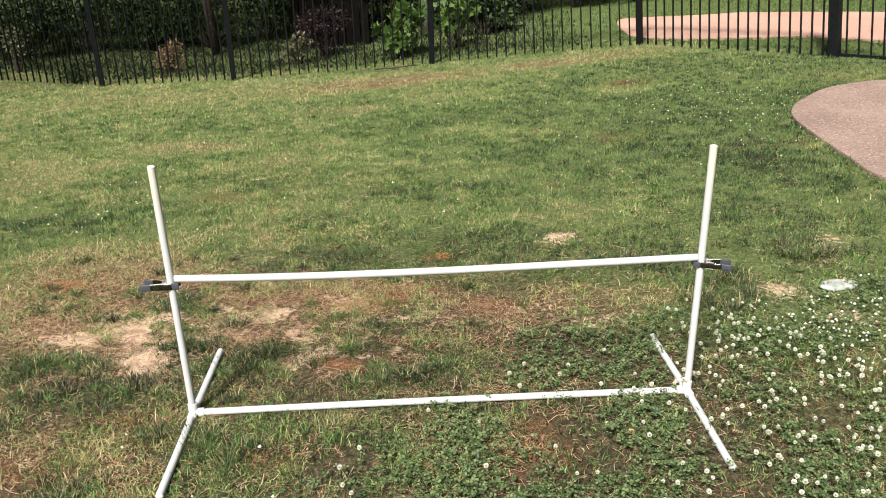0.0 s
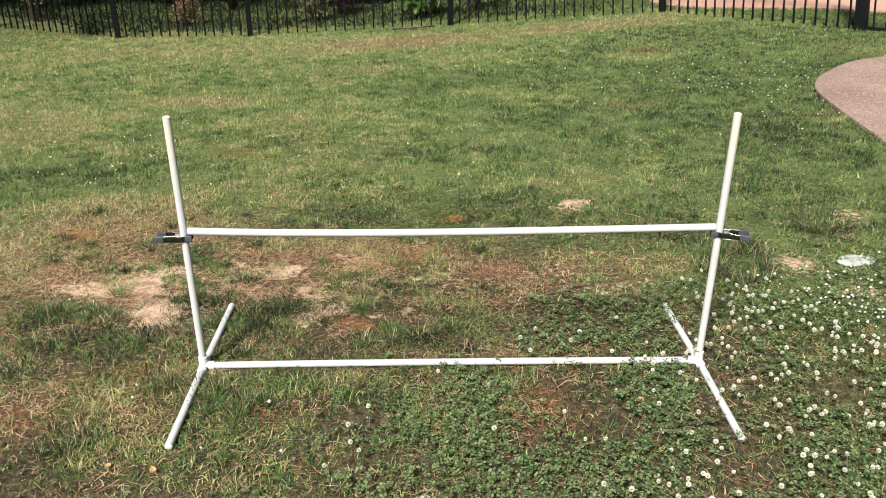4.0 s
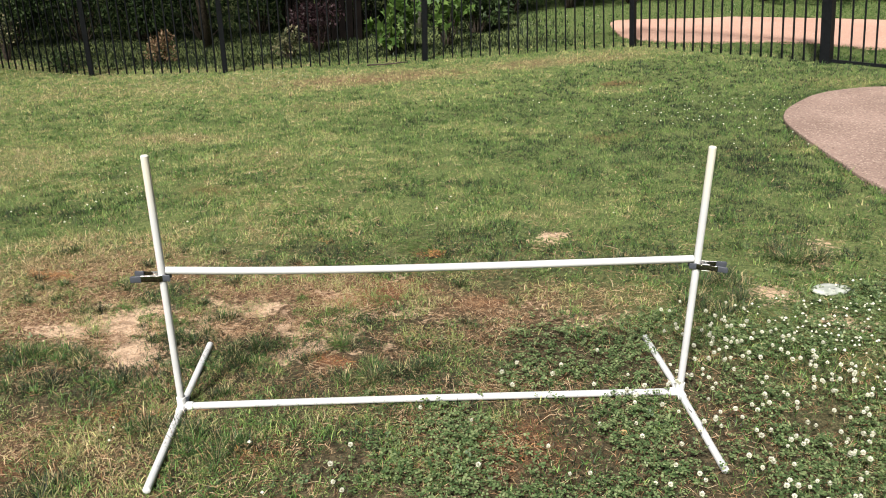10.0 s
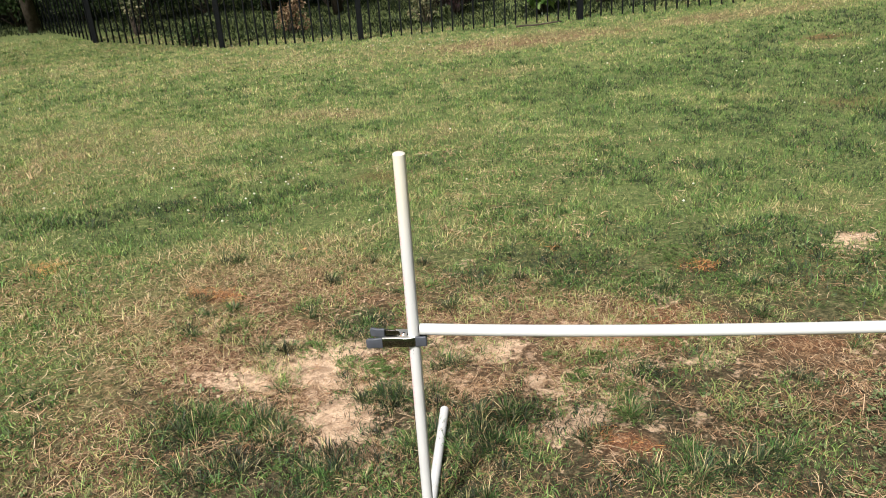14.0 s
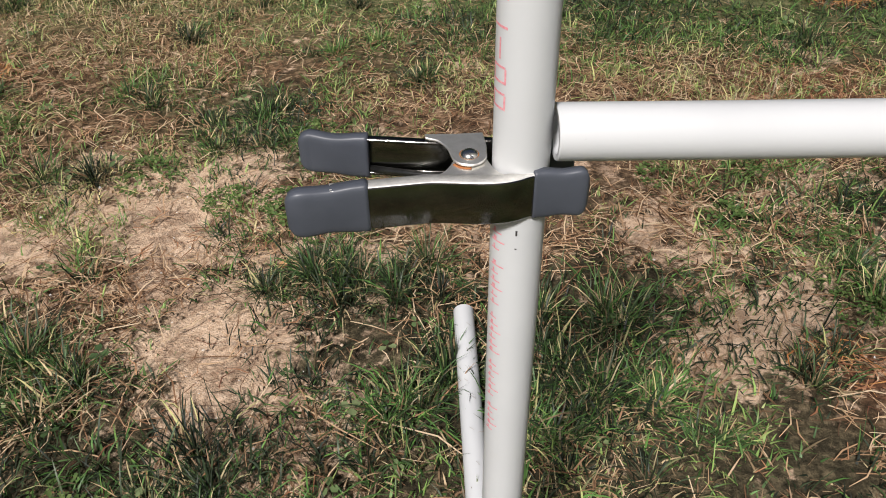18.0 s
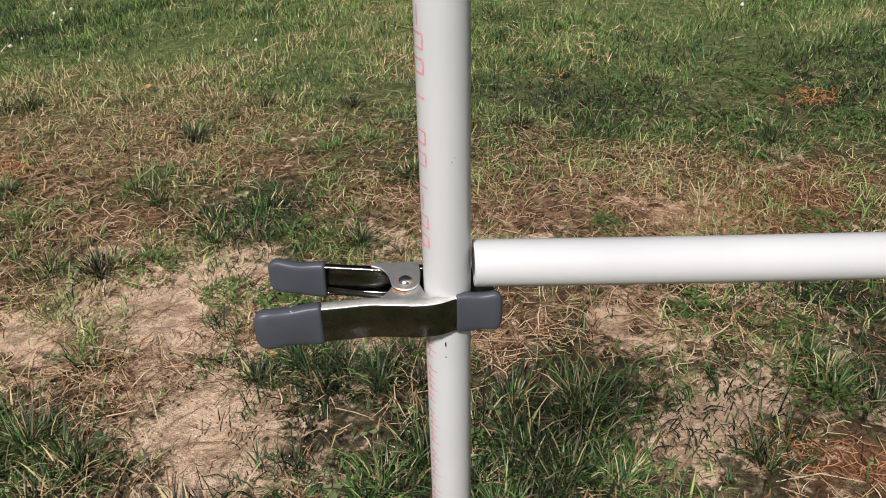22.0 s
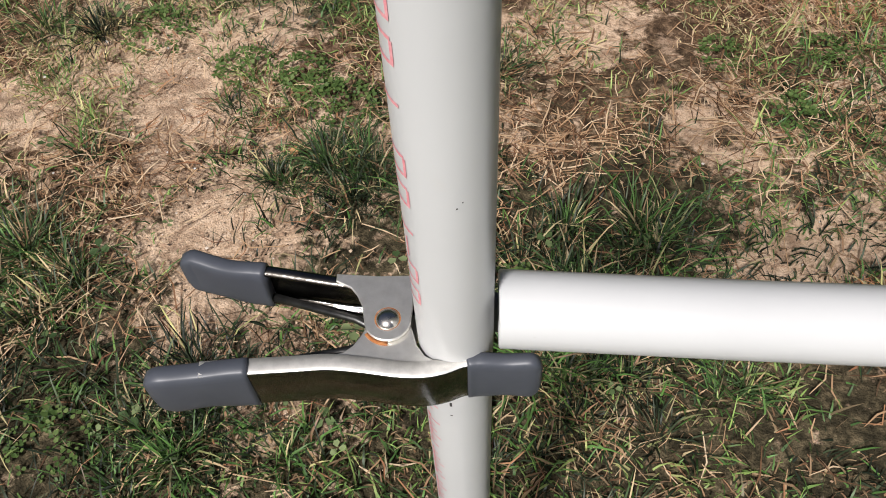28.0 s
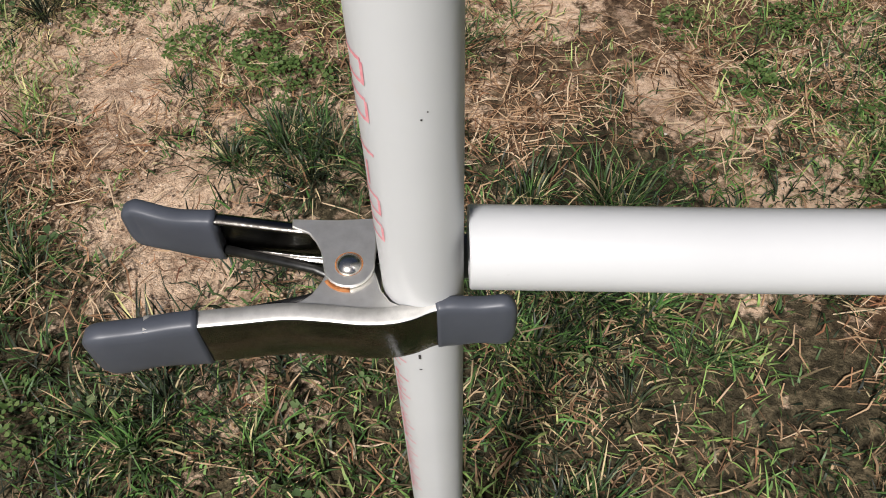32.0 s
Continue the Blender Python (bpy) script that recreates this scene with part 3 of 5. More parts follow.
def make_hurdle():
    top = new("jump_hurdle")
    tagged(top, "white plastic pipe jump hurdle standing on the patchy lawn", "hurdle")
    for x, side, front, back, skew in ((0.0, 1, -0.385, 0.372, 0.009), (SPAN, -1, -0.385, 0.345, -0.014)):
        lean = 0.0
        sharp_auto(part("upright", tube_bm((x, 0, FOOT_Z + 0.006), (x + lean, 0, TALL), R, steps=10, caps=True), pvc, top, "white pipe yellowed towards its upper end"))
        sharp_auto(part("leg", tube_bm((x, 0.006, FOOT_Z), (x + skew, back, FOOT_Z - 0.003), R, caps=True), pvc, top))
        sharp_auto(part("leg", tube_bm((x, -0.006, FOOT_Z), (x - skew * 0.4, front, FOOT_Z + 0.002), R, caps=True), pvc, top))
        bms = []
        collar(bms, (x, -0.030, FOOT_Z), (x, 0.030, FOOT_Z))
        collar(bms, (x, 0, FOOT_Z), (x, 0, FOOT_Z + 0.033))
        collar(bms, (x, 0, FOOT_Z), (x + side * 0.033, 0, FOOT_Z))
        core = bmesh.new()
        bmesh.ops.create_uvsphere(core, u_segments=20, v_segments=12, radius=0.0142, matrix=Matrix.Translation((x, 0, FOOT_Z)))
        bms.append(core)
        sharp_auto(part("corner_fitting", joined(bms), fitting_pvc, top, "white four-way pipe fitting"))
    sharp_auto(part("base_rail", tube_bm((0.012, 0, FOOT_Z), (SPAN - 0.012, 0, FOOT_Z), R, steps=14, bow=-0.003), pvc, top))
    # faded red print down the side of one upright, kept as plain bars
    bm = bmesh.new()

    def bar(z0, z1, a0, a1, x=0.0):
        n, rr = 4, R + 0.00012
        row = []
        for k in range(n + 1):
            a = radians(a0 + (a1 - a0) * k / n)
            row.append([bm.verts.new((x + rr * math.cos(a), rr * math.sin(a), z)) for z in (z0, z1)])
        for p, q in zip(row, row[1:]):
            bm.faces.new((p[0], q[0], q[1], p[1]))
    z = 0.480
    for k in range(29):
        if k not in (6, 12, 13, 21):
            kind = k * 7 % 4
            if kind != 2:
                bar(z, z + 0.0009, 186, 224)                 # stroke across
            if kind in (0, 3):
                bar(z + 0.0056, z + 0.0065, 190, 222)
                bar(z + 0.0008, z + 0.0057, 220, 224.5)
            if kind != 1:
                bar(z - 0.0012 * (kind == 2), z + 0.0065, 186 + 18 * (kind == 2), 190.5 + 18 * (kind == 2))
        z += 0.0099
    z = 0.428
    for k in range(30):
        if k % 7 != 3:
            bar(z - 0.0026, z, 206, 206 + (22, 30, 17)[k % 3] * 0.3)
            bar(z - 0.0026, z - 0.0019, 200, 206 + (22, 30, 17)[k % 3])
        z -= 0.0042
    tagged(part("print", bm, red_ink, top, "faded red printing along the pipe"), kind="stuff")
    bm = bmesh.new()
    bar(0.4268, 0.4294, 258, 262)
    bar(0.4200, 0.4206, 258, 262)
    bar(0.5232, 0.5237, 281, 283)
    bar(0.5250, 0.5254, 288, 289.5)
    tagged(part("scuff", bm, dark_mark, top, "small dark scuffs on the white pipe"), kind="stuff")
    bm = bmesh.new()
    for y, turn, wide in ((0.335, 60, 22), (0.322, 95, 14), (0.300, 70, 26), (0.262, 100, 18), (0.241, 66, 30), (0.205, 88, 20), (0.168, 74, 16)):
        row = []
        for k in range(4):
            a, shift = radians(turn + wide * k / 3), 0.004 * k / 3
            row.append([bm.verts.new((0.009 * (y + d + shift) / 0.372 + (R + 0.00015) * math.cos(a), y + d + shift, FOOT_Z + (R + 0.00015) * math.sin(a))) for d in (0, 0.0009)])
        for p, q in zip(row, row[1:]):
            bm.faces.new((p[0], q[0], q[1], p[1]))
    tagged(part("scuff", bm, pale_mark, top, "faint grey scuffs on the white leg"), kind="stuff")
    return top


make_hurdle()
jump_bar = new("jump_bar")
tagged(jump_bar, "white plastic pipe jump bar resting on two spring clamps", "jump bar")
sharp_auto(part("pipe", tube_bm((0.0118, 0.0002, BAR_Z), (SPAN - 0.0125, 0.0, BAR_Z), R, steps=24, bow=0.005, hollow=0.06, warp=0.011), pvc, jump_bar))
bm = bmesh.new()
for x, turn, long in ((0.0260, 268, 0.0012), (0.0267, 262, 0.0007), (0.0445, 292, 0.0010), (0.0620, 275, 0.0016), (0.0905, 284, 0.0010), (0.131, 270, 0.0014)):
    f = x / SPAN
    cy, cz = -0.011 * 6.75 * f * (1 - f) ** 2, BAR_Z - 0.005 * 4 * f * (1 - f)
    corners = [(x + u * long, cy + (R + 0.00015) * math.cos(radians(-turn + 180 + v)), cz - (R + 0.00015) * math.sin(radians(-turn + 180 + v)) * -1) for u, v in ((0, 0), (1, 1.0), (1, 2.4), (0, 1.4))]
    bm.faces.new([bm.verts.new(c) for c in corners])
tagged(part("scratch", bm, dark_mark, jump_bar, "fine dark scratches on the white pipe"), kind="stuff")


# ---- spring clamps ----
def strip_path(pts, steps=8):
    """A smooth line through points in plan."""
    pts = [Vector(p) for p in pts]
    out = []
    for k in range(len(pts) - 1):
        p0, p1, p2, p3 = pts[max(k - 1, 0)], pts[k], pts[k + 1], pts[min(k + 2, len(pts) - 1)]
        for s in range(steps):
            f = s / steps
            out.append(0.5 * ((2 * p1) + (p2 - p0) * f + (2 * p0 - 5 * p1 + 4 * p2 - p3) * f * f + (3 * p1 - p0 - 3 * p2 + p3) * f ** 3))
    return out + [pts[-1]]


def normals2(line):
    out = []
    for k in range(len(line)):
        d = (line[min(k + 1, len(line) - 1)] - line[max(k - 1, 0)]).normalized()
        out.append(Vector((-d.y, d.x)))
    return out


def lever_bm(line, inward, tall, flange, thick=0.0011):
    """A pressed-steel lever: a back plate that follows the line, with flanges turned inward above and below and rounded shoulders."""
    bm = bmesh.new()
    rings = []
    nrm = normals2(line)
    for k, (p, n) in enumerate(zip(line, nrm)):
        n = n * inward
        f = flange(k / (len(line) - 1))
        h = tall / 2
        prof = [(f, h), (0.0010, h), (0.0003, h - 0.0003), (0, h - 0.0010), (0, -h + 0.0010), (0.0003, -h + 0.0003), (0.0010, -h), (f, -h),
                (f, -h + thick), (0.0016, -h + thick), (thick, -h + 0.0018), (thick, h - 0.0018), (0.0016, h - thick), (f, h - thick)]
        rings.append([(p.x + n.x * a, p.y + n.y * a, b) for a, b in prof])
    sweep(bm, rings)
    bmesh.ops.recalc_face_normals(bm, faces=bm.faces[:])
    return bm


def sleeve_bm(line, inward, tall, deep, round_at, flare=0.0):
    """A dipped sleeve over the end of a lever: thick, with soft corners, closed and rounded at one end."""
    bm = bmesh.new()
    rings = []
    nrm = normals2(line)
    n_seg = 20
    for k, (p, n) in enumerate(zip(line, nrm)):
        n = n * inward
        f = k / (len(line) - 1)
        e = f if round_at == "end" else 1 - f
        s = math.sqrt(max(0.02, 1 - max(0, (e - 0.80) / 0.20) ** 2.4)) if e > 0.80 else 1.0
        lip = 1.0 + 0.03 * math.exp(-((e - 0.03) / 0.04) ** 2)
        h = (tall / 2 + 0.0004 * math.sin(9 * f)) * (0.55 + 0.45 * s) * lip * (1 + flare * e)
        d = deep / 2 * (0.35 + 0.65 * s) * lip
        c = p + n * (deep / 2 - 0.0007)
        ring = []
        for j in range(n_seg):
            a = 2 * math.pi * j / n_seg
            ca, sa = math.cos(a), math.sin(a)
            u = math.copysign(abs(ca) ** 0.42, ca) * d
            v = math.copysign(abs(sa) ** 0.42, sa) * h
            ring.append((c.x + n.x * u, c.y + n.y * u, v))
        rings.append(ring)
    sweep(bm, rings)
    bmesh.ops.recalc_face_normals(bm, faces=bm.faces[:])
    return bm


def ear_bm(outline, z0, z1):
    bm = bmesh.new()
    low = [bm.verts.new((x, y, z0)) for x, y in outline]
    high = [bm.verts.new((x, y, z1)) for x, y in outline]
    n = len(outline)
    bm.faces.new(low[::-1])
    bm.faces.new(high)
    for k in range(n):
        bm.faces.new((low[k], low[(k + 1) % n], high[(k + 1) % n], high[k]))
    bmesh.ops.recalc_face_normals(bm, faces=bm.faces[:])
    bmesh.ops.bevel(bm, geom=[e for e in bm.edges if abs(e.verts[0].co.z - e.verts[1].co.z) < 1e-6], offset=0.0003, segments=1, affect="EDGES")
    return bm


def arc(cx, cy, r, a0, a1, n=9):
    return [(cx + r * math.cos(radians(a0 + (a1 - a0) * k / n)), cy + r * math.sin(radians(a0 + (a1 - a0) * k / n))) for k in range(n + 1)]


PIVOT = (-0.0188, 0.0029)
CLAMP_TALL = 0.0190


def make_clamp(m, label):
    """A hand spring clamp lying level, its jaws round an upright at the origin, handles towards -x."""
    top = new("spring_clamp")
    near = strip_path([(-0.0800, -0.0142), (-0.0700, -0.0131), (-0.0570, -0.0126), (-0.0450, -0.0122), (-0.0350, -0.0119), (-0.0260, -0.0130), (-0.0160, -0.0147), (-0.0085, -0.0150), (-0.0030, -0.0141), (0.0030, -0.0121), (0.0110, -0.0119), (0.0210, -0.0124)])
    far = strip_path([(-0.0780, 0.0303), (-0.0690, 0.0272), (-0.0630, 0.0255), (-0.0550, 0.0242), (-0.0430, 0.0216), (-0.0310, 0.0191), (-0.0220, 0.0184), (-0.0120, 0.0182), (-0.0050, 0.0160), (0.0020, 0.0128), (0.0110, 0.0119), (0.0205, 0.0124)])
    h = CLAMP_TALL / 2

    def flange(f):
        return 0.0050 - 0.0026 * max(0.0, min(1.0, (f - 0.67) / 0.11))
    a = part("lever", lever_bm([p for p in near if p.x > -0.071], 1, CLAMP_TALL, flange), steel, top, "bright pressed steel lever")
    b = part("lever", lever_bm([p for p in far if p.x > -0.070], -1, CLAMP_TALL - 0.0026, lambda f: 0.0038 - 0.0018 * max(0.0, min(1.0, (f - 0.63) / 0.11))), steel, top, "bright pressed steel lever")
    a.data.materials.append(sky_toned_satin_steel)        # upward flange faces take a lighter steel, sky reflection put into the colour
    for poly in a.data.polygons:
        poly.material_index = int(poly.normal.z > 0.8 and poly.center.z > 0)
    px, py = PIVOT
    near_ear = [(-0.0340, -0.0068), (-0.0310, -0.0060), (-0.0285, -0.0042), (-0.0262, -0.0008), (-0.0248, 0.0020)] + arc(px, py, 0.0058, 170, 10, 10) + [(-0.0118, -0.0005), (-0.0108, -0.0045), (-0.0086, -0.0079), (-0.0052, -0.0097), (0.0000, -0.0102), (0.0030, -0.0098), (0.0030, -0.0112), (-0.0030, -0.0132), (-0.0085, -0.0140), (-0.0160, -0.0138), (-0.0260, -0.0120), (-0.0340, -0.0108)]
    far_ear = [(-0.0118, 0.0174), (-0.0116, 0.0080)] + arc(px, py, 0.0066, 0, -168, 14) + [(-0.0262, 0.0078), (-0.0277, 0.0112), (-0.0296, 0.0138), (-0.0325, 0.0153), (-0.0340, 0.0162), (-0.0340, 0.0188), (-0.0220, 0.0176)]
    for s in (1, -1):
        sharp_auto(part("ear", ear_bm(near_ear, s * (h - 0.0013) - 0.00055, s * (h - 0.0013) + 0.00055), ear_steel, a))
        sharp_auto(part("ear", ear_bm(far_ear, s * (h + 0.0002) - 0.00055, s * (h + 0.0002) + 0.00055), ear_steel, b))
    # rivet with a domed head and a ring of rust below it
    bm = bmesh.new()
    prof = [(0.0001, h + 0.0027), (0.0016, h + 0.0025), (0.0028, h + 0.0018), (0.0034, h + 0.0009), (0.0034, -h - 0.0009), (0.0028, -h - 0.0018), (0.0016, -h - 0.0025), (0.0001, -h - 0.0027)]
    sweep(bm, [[(px + r * math.cos(2 * math.pi * k / 24), py + r * math.sin(2 * math.pi * k / 24), z) for k in range(24)] for r, z in prof])
    bmesh.ops.recalc_face_normals(bm, faces=bm.faces[:])
    part("rivet", bm, bright_steel, top, "domed steel rivet")
    bm = bmesh.new()
    # thin rim of rust under the head
    rust_ring = [[(px + r * math.cos(2 * math.pi * k / 28), py + 0.0002 + r * math.sin(2 * math.pi * k / 28), h + z) for k in range(28)] for r, z in ((0.0034, 0.0008), (0.0036, 0.00085), (0.0037, 0.0008))]
    sweep(bm, rust_ring, close_ends=False)
    part("rust_stain", bm, rust, top, "orange rust round the rivet")
    bm = bmesh.new()
    sweep(bm, [[(px + r * math.cos(radians(a)), py + r * math.sin(radians(a)), h + z) for r, z in ((0.0064, -0.00045), (0.0075, -0.0005), (0.0075, -0.0007), (0.0064, -0.0007))] for a in range(-150, -85, 6)])
    bmesh.ops.recalc_face_normals(bm, faces=bm.faces[:])
    part("rust_stain", bm, rust, top, "orange rust round the rivet")
    # coil spring round the pivot, its arms running into both levers
    curve = []
    for k in range(97):
        ang = 2 * math.pi * k / 16
        curve.append(Vector((px + 0.0045 * math.cos(ang), py + 0.0045 * math.sin(ang), -0.0055 + 0.011 * k / 96)))
    curve = [Vector((-0.060, 0.0228, -0.0058)), Vector((-0.030, 0.0125, -0.0056))] + curve + [Vector((-0.030, -0.0040, 0.0055)), Vector((-0.050, -0.0072, 0.0055))]
    bm = bmesh.new()
    rings = []
    for k, p in enumerate(curve):
        d = (curve[min(k + 1, len(curve) - 1)] - curve[max(k - 1, 0)]).normalized()
        u = d.cross(Vector((0, 0, 1))).normalized()
        v = u.cross(d)
        rings.append([p + (u * math.cos(q) + v * math.sin(q)) * 0.0014 for q in (2 * math.pi * j / 8 for j in range(8))])
    sweep(bm, rings)
    bmesh.ops.recalc_face_normals(bm, faces=bm.faces[:])
    part("spring", bm, dark_spring, top, "dark coil spring wire")

    def piece(line, f0, f1, grow=0.0):
        x0, x1 = line[0].x + (line[-1].x - line[0].x) * f0, line[0].x + (line[-1].x - line[0].x) * f1
        xs = [x0 + (x1 - x0) * k / 22 for k in range(23)]
        return [Vector((x, float(np.interp(x, [p.x for p in line], [p.y for p in line])))) for x in xs]
    for line, inward, tall, deep, start in ((near, 1, CLAMP_TALL, 0.0066, -0.062), (far, -1, CLAMP_TALL - 0.0022, 0.0058, -0.050)):
        part("handle_sleeve", sleeve_bm(piece(line, start, 0.230), inward, tall + 0.0014, deep, "start", -0.05), vinyl, top, "grey dipped vinyl handle sleeve")
        part("jaw_sleeve", sleeve_bm(piece(line, 0.822, 1.025), inward, tall + 0.0012, 0.0052, "end"), vinyl, top, "grey dipped vinyl jaw sleeve")
    top.matrix_world = m
    return tagged(top, label, "clamp", "clamps that hold the bar")


CLAMP_Z = BAR_Z - R - CLAMP_TALL / 2 + 0.0004
make_clamp(pose(0, 0, CLAMP_Z, 0, 0, 2.2), "steel spring clamp with grey vinyl sleeves gripping an upright")
make_clamp(pose(SPAN, 0, CLAMP_Z, 0, 0, 170), "steel spring clamp with grey vinyl sleeves gripping an upright")


# ---- grass ----
def make_turf():
    """Blades coloured by their age, from deep green over yellow to straw, each one a little lighter or darker."""
    m, t, b = mat("lawn_grass", 0.48, 0, 0.35)
    geo, old = t.nodes.new("ShaderNodeNewGeometry"), t.nodes.new("ShaderNodeAttribute")
    old.attribute_name = "age"
    col = ramp(t, old.outputs["Fac"], (0.0, (0.019, 0.028, 0.016)), (0.12, (0.056, 0.080, 0.040)), (0.25, (0.098, 0.222, 0.050)), (0.42, (0.235, 0.345, 0.098)), (0.62, (0.42, 0.425, 0.180)), (0.76, (0.53, 0.45, 0.26)), (0.88, (0.42, 0.32, 0.185)), (1.0, (0.25, 0.145, 0.080)))
    col = mixed(t, 1.0, col, ramp(t, geo.outputs["Random Per Island"], (0.0, (0.36, 0.38, 0.38)), (0.55, (0.92, 0.92, 0.92)), (1.0, (1.6, 1.5, 1.5))), "MULTIPLY")
    t.links.new(col, b.inputs["Base Color"])
    tr = t.nodes.new("ShaderNodeBsdfTranslucent")
    t.links.new(col, tr.inputs["Color"])
    mix = t.nodes.new("ShaderNodeMixShader")
    mix.inputs[0].default_value = 0.25
    t.links.new(b.outputs[0], mix.inputs[1])
    t.links.new(tr.outputs[0], mix.inputs[2])
    t.links.new(mix.outputs[0], t.nodes["Material Output"].inputs["Surface"])
    return m


turf_mat = make_turf()
lush_mat = leafy("lush_grass", ((0.0, (0.026, 0.066, 0.016)), (0.5, (0.100, 0.200, 0.050)), (1.0, (0.29, 0.40, 0.13))), 0.32, patch=(0.17, 0.24, 0.06), patch_scale=2.2)
straw_mat = leafy("dry_grass", ((0.0, (0.060, 0.034, 0.019)), (0.35, (0.23, 0.125, 0.066)), (0.70, (0.50, 0.325, 0.185)), (1.0, (0.74, 0.58, 0.39))), 0.15, 0.7)
needle_mat = leafy("red_brown_litter", ((0.0, (0.12, 0.05, 0.03)), (0.5, (0.32, 0.15, 0.075)), (1.0, (0.50, 0.28, 0.15))), 0.1, 0.75)
orange_mat = leafy("orange_litter", ((0.0, (0.34, 0.14, 0.045)), (0.5, (0.58, 0.27, 0.09)), (1.0, (0.68, 0.40, 0.17))), 0.15, 0.7)
clover_mat = leafy("clover_leaf", ((0.0, (0.052, 0.094, 0.036)), (0.5, (0.125, 0.186, 0.072)), (1.0, (0.27, 0.325, 0.155))), 0.28, 0.45)
# green darkened to carry the shade behind the fence
under_mat = leafy("shade_toned_ground_cover", ((0.0, (0.009, 0.019, 0.007)), (0.5, (0.024, 0.040, 0.015)), (1.0, (0.058, 0.078, 0.032))), 0.3, 0.5)
weed_mat = leafy("pale_weed_leaf", ((0.0, (0.06, 0.11, 0.03)), (0.5, (0.11, 0.175, 0.05)), (1.0, (0.18, 0.24, 0.08))), 0.35, 0.5)


def blades(name, x, y, tall, wide, lean=0.5, z=None, head=None, bend=0.6, facets=5, age=None, face=0.5):
    """Grass blades standing at x, y: each a bent, tapering strip of five or three triangles, or one straight triangle."""
    n = len(x)
    z = height(x, y) if z is None else z
    head = rng.uniform(0, 2 * np.pi, n) if head is None else head
    lean = np.abs(rng.normal(lean, 0.25, n)) if np.isscalar(lean) else lean
    dx, dy = np.cos(head), np.sin(head)
    turn = head + np.pi / 2 + rng.normal(0, face, n)
    wx, wy = np.cos(turn) * wide / 2, np.sin(turn) * wide / 2
    joints, widths = {1: ((1.0,), (0.0,)), 3: ((0.52, 0.48), (0.85, 0.0)), 5: ((0.34, 0.37, 0.29), (0.95, 0.72, 0.0))}[facets]
    tip = np.minimum(lean * (1 + bend), 1.75)
    leans = {1: [lean], 3: [lean * 0.7, tip], 5: [lean * 0.55, lean * (1 + 0.35 * bend), tip]}[facets]
    px, pz = 0 * lean, -0.004 + 0 * lean
    rows = [(px, pz, 1.0)]
    for share, a, w in zip(joints, leans, widths):
        px, pz = px + np.sin(a) * tall * share, np.maximum(pz + np.cos(a) * tall * share, 0.002)
        rows.append((px, pz, w))
    v = []
    for px, pz, w in rows:
        for s in (-1, 1) if w else (0,):
            v.append(np.stack([x + dx * px + s * wx * w, y + dy * px + s * wy * w, z + pz], -1))
    v = np.stack(v, 1).astype(np.float32)
    form = {1: [[0, 1, 2]], 3: [[0, 1, 3], [0, 3, 2], [2, 3, 4]], 5: [[0, 1, 3], [0, 3, 2], [2, 3, 5], [2, 5, 4], [4, 5, 6]]}[facets]
    k = v.shape[1]
    mesh = tri_mesh(name, v.reshape(-1, 3), (np.arange(n)[:, None, None] * k + np.array(form)[None]).reshape(-1, 3))
    if age is not None:
        mesh.attributes.new("age", "FLOAT", "POINT").data.foreach_set("value", np.repeat(np.clip(age, 0, 1).astype(np.float32), k))
    return mesh


def straws(name, x, y, long, wide, lift=0.006, curl=0.12):
    """Dead stalks lying about: narrow arched strips that cross one another."""
    n = len(x)
    head = rng.uniform(0, 2 * np.pi, n)
    z = height(x, y) + 0.0015 + lift * rng.uniform(0, 1, n) ** 1.5
    dx, dy = np.cos(head), np.sin(head)
    arch, tilt, side = rng.uniform(-0.02, 0.10, n) * long, rng.normal(0, 0.06, n) * long, rng.normal(0, curl, n) * long
    v = []
    for f, w in ((-0.5, 0.7), (0.0, 1.0), (0.5, 0.35)):
        mid = 1 - 4 * f * f
        cx, cy, cz = x + dx * f * long - dy * side * mid, y + dy * f * long + dx * side * mid, z + arch * mid + tilt * f
        for s in (-0.5, 0.5):
            v.append(np.stack([cx - dy * s * wide * w, cy + dx * s * wide * w, cz], -1))
    v = np.stack(v, 1).astype(np.float32)
    return tri_mesh(name, v.reshape(-1, 3), (np.arange(n)[:, None, None] * 6 + np.array([[0, 1, 3], [0, 3, 2], [2, 3, 5], [2, 5, 4]])[None]).reshape(-1, 3))


def scatter(x0, x1, y0, y1, per_m2):
    """Places strewn over a stretch of ground, thinning out at its rim."""
    n = int((x1 - x0) * (y1 - y0) * per_m2)
    return rng.uniform(x0, x1, n) + rng.normal(0, 0.12, n), rng.uniform(y0, y1, n) + rng.normal(0, 0.10, n)


def keep(x, y, chance):
    k = rng.uniform(0, 1, len(x)) < chance
    return x[k], y[k]


def off_paving(x, y):
    k = ~inside(x, y, PATH_EDGE) & ~inside(x, y, DRIVE_EDGE)
    return x[k], y[k]


def lush(x, y):
    """1 in the thick bright lawn towards the path."""
    return np.clip((np.asarray(x) - 0.4) / 1.9 + 0.35 * wobble(x, y, 1.3, 9), 0, 1) * np.clip((np.asarray(y) - 1.2) / 1.0, 0, 1) * np.clip((7.4 - np.asarray(y)) / 0.7, 0, 1) + 0.5 * np.exp(-((np.asarray(x) + 1.3) / 0.8) ** 2 - ((np.asarray(y) - 1.95) / 0.42) ** 2)


def stuff(name, mesh, material, label):
    return tagged(link(name, mesh, material, smooth=False), label, "grass", kind="stuff")


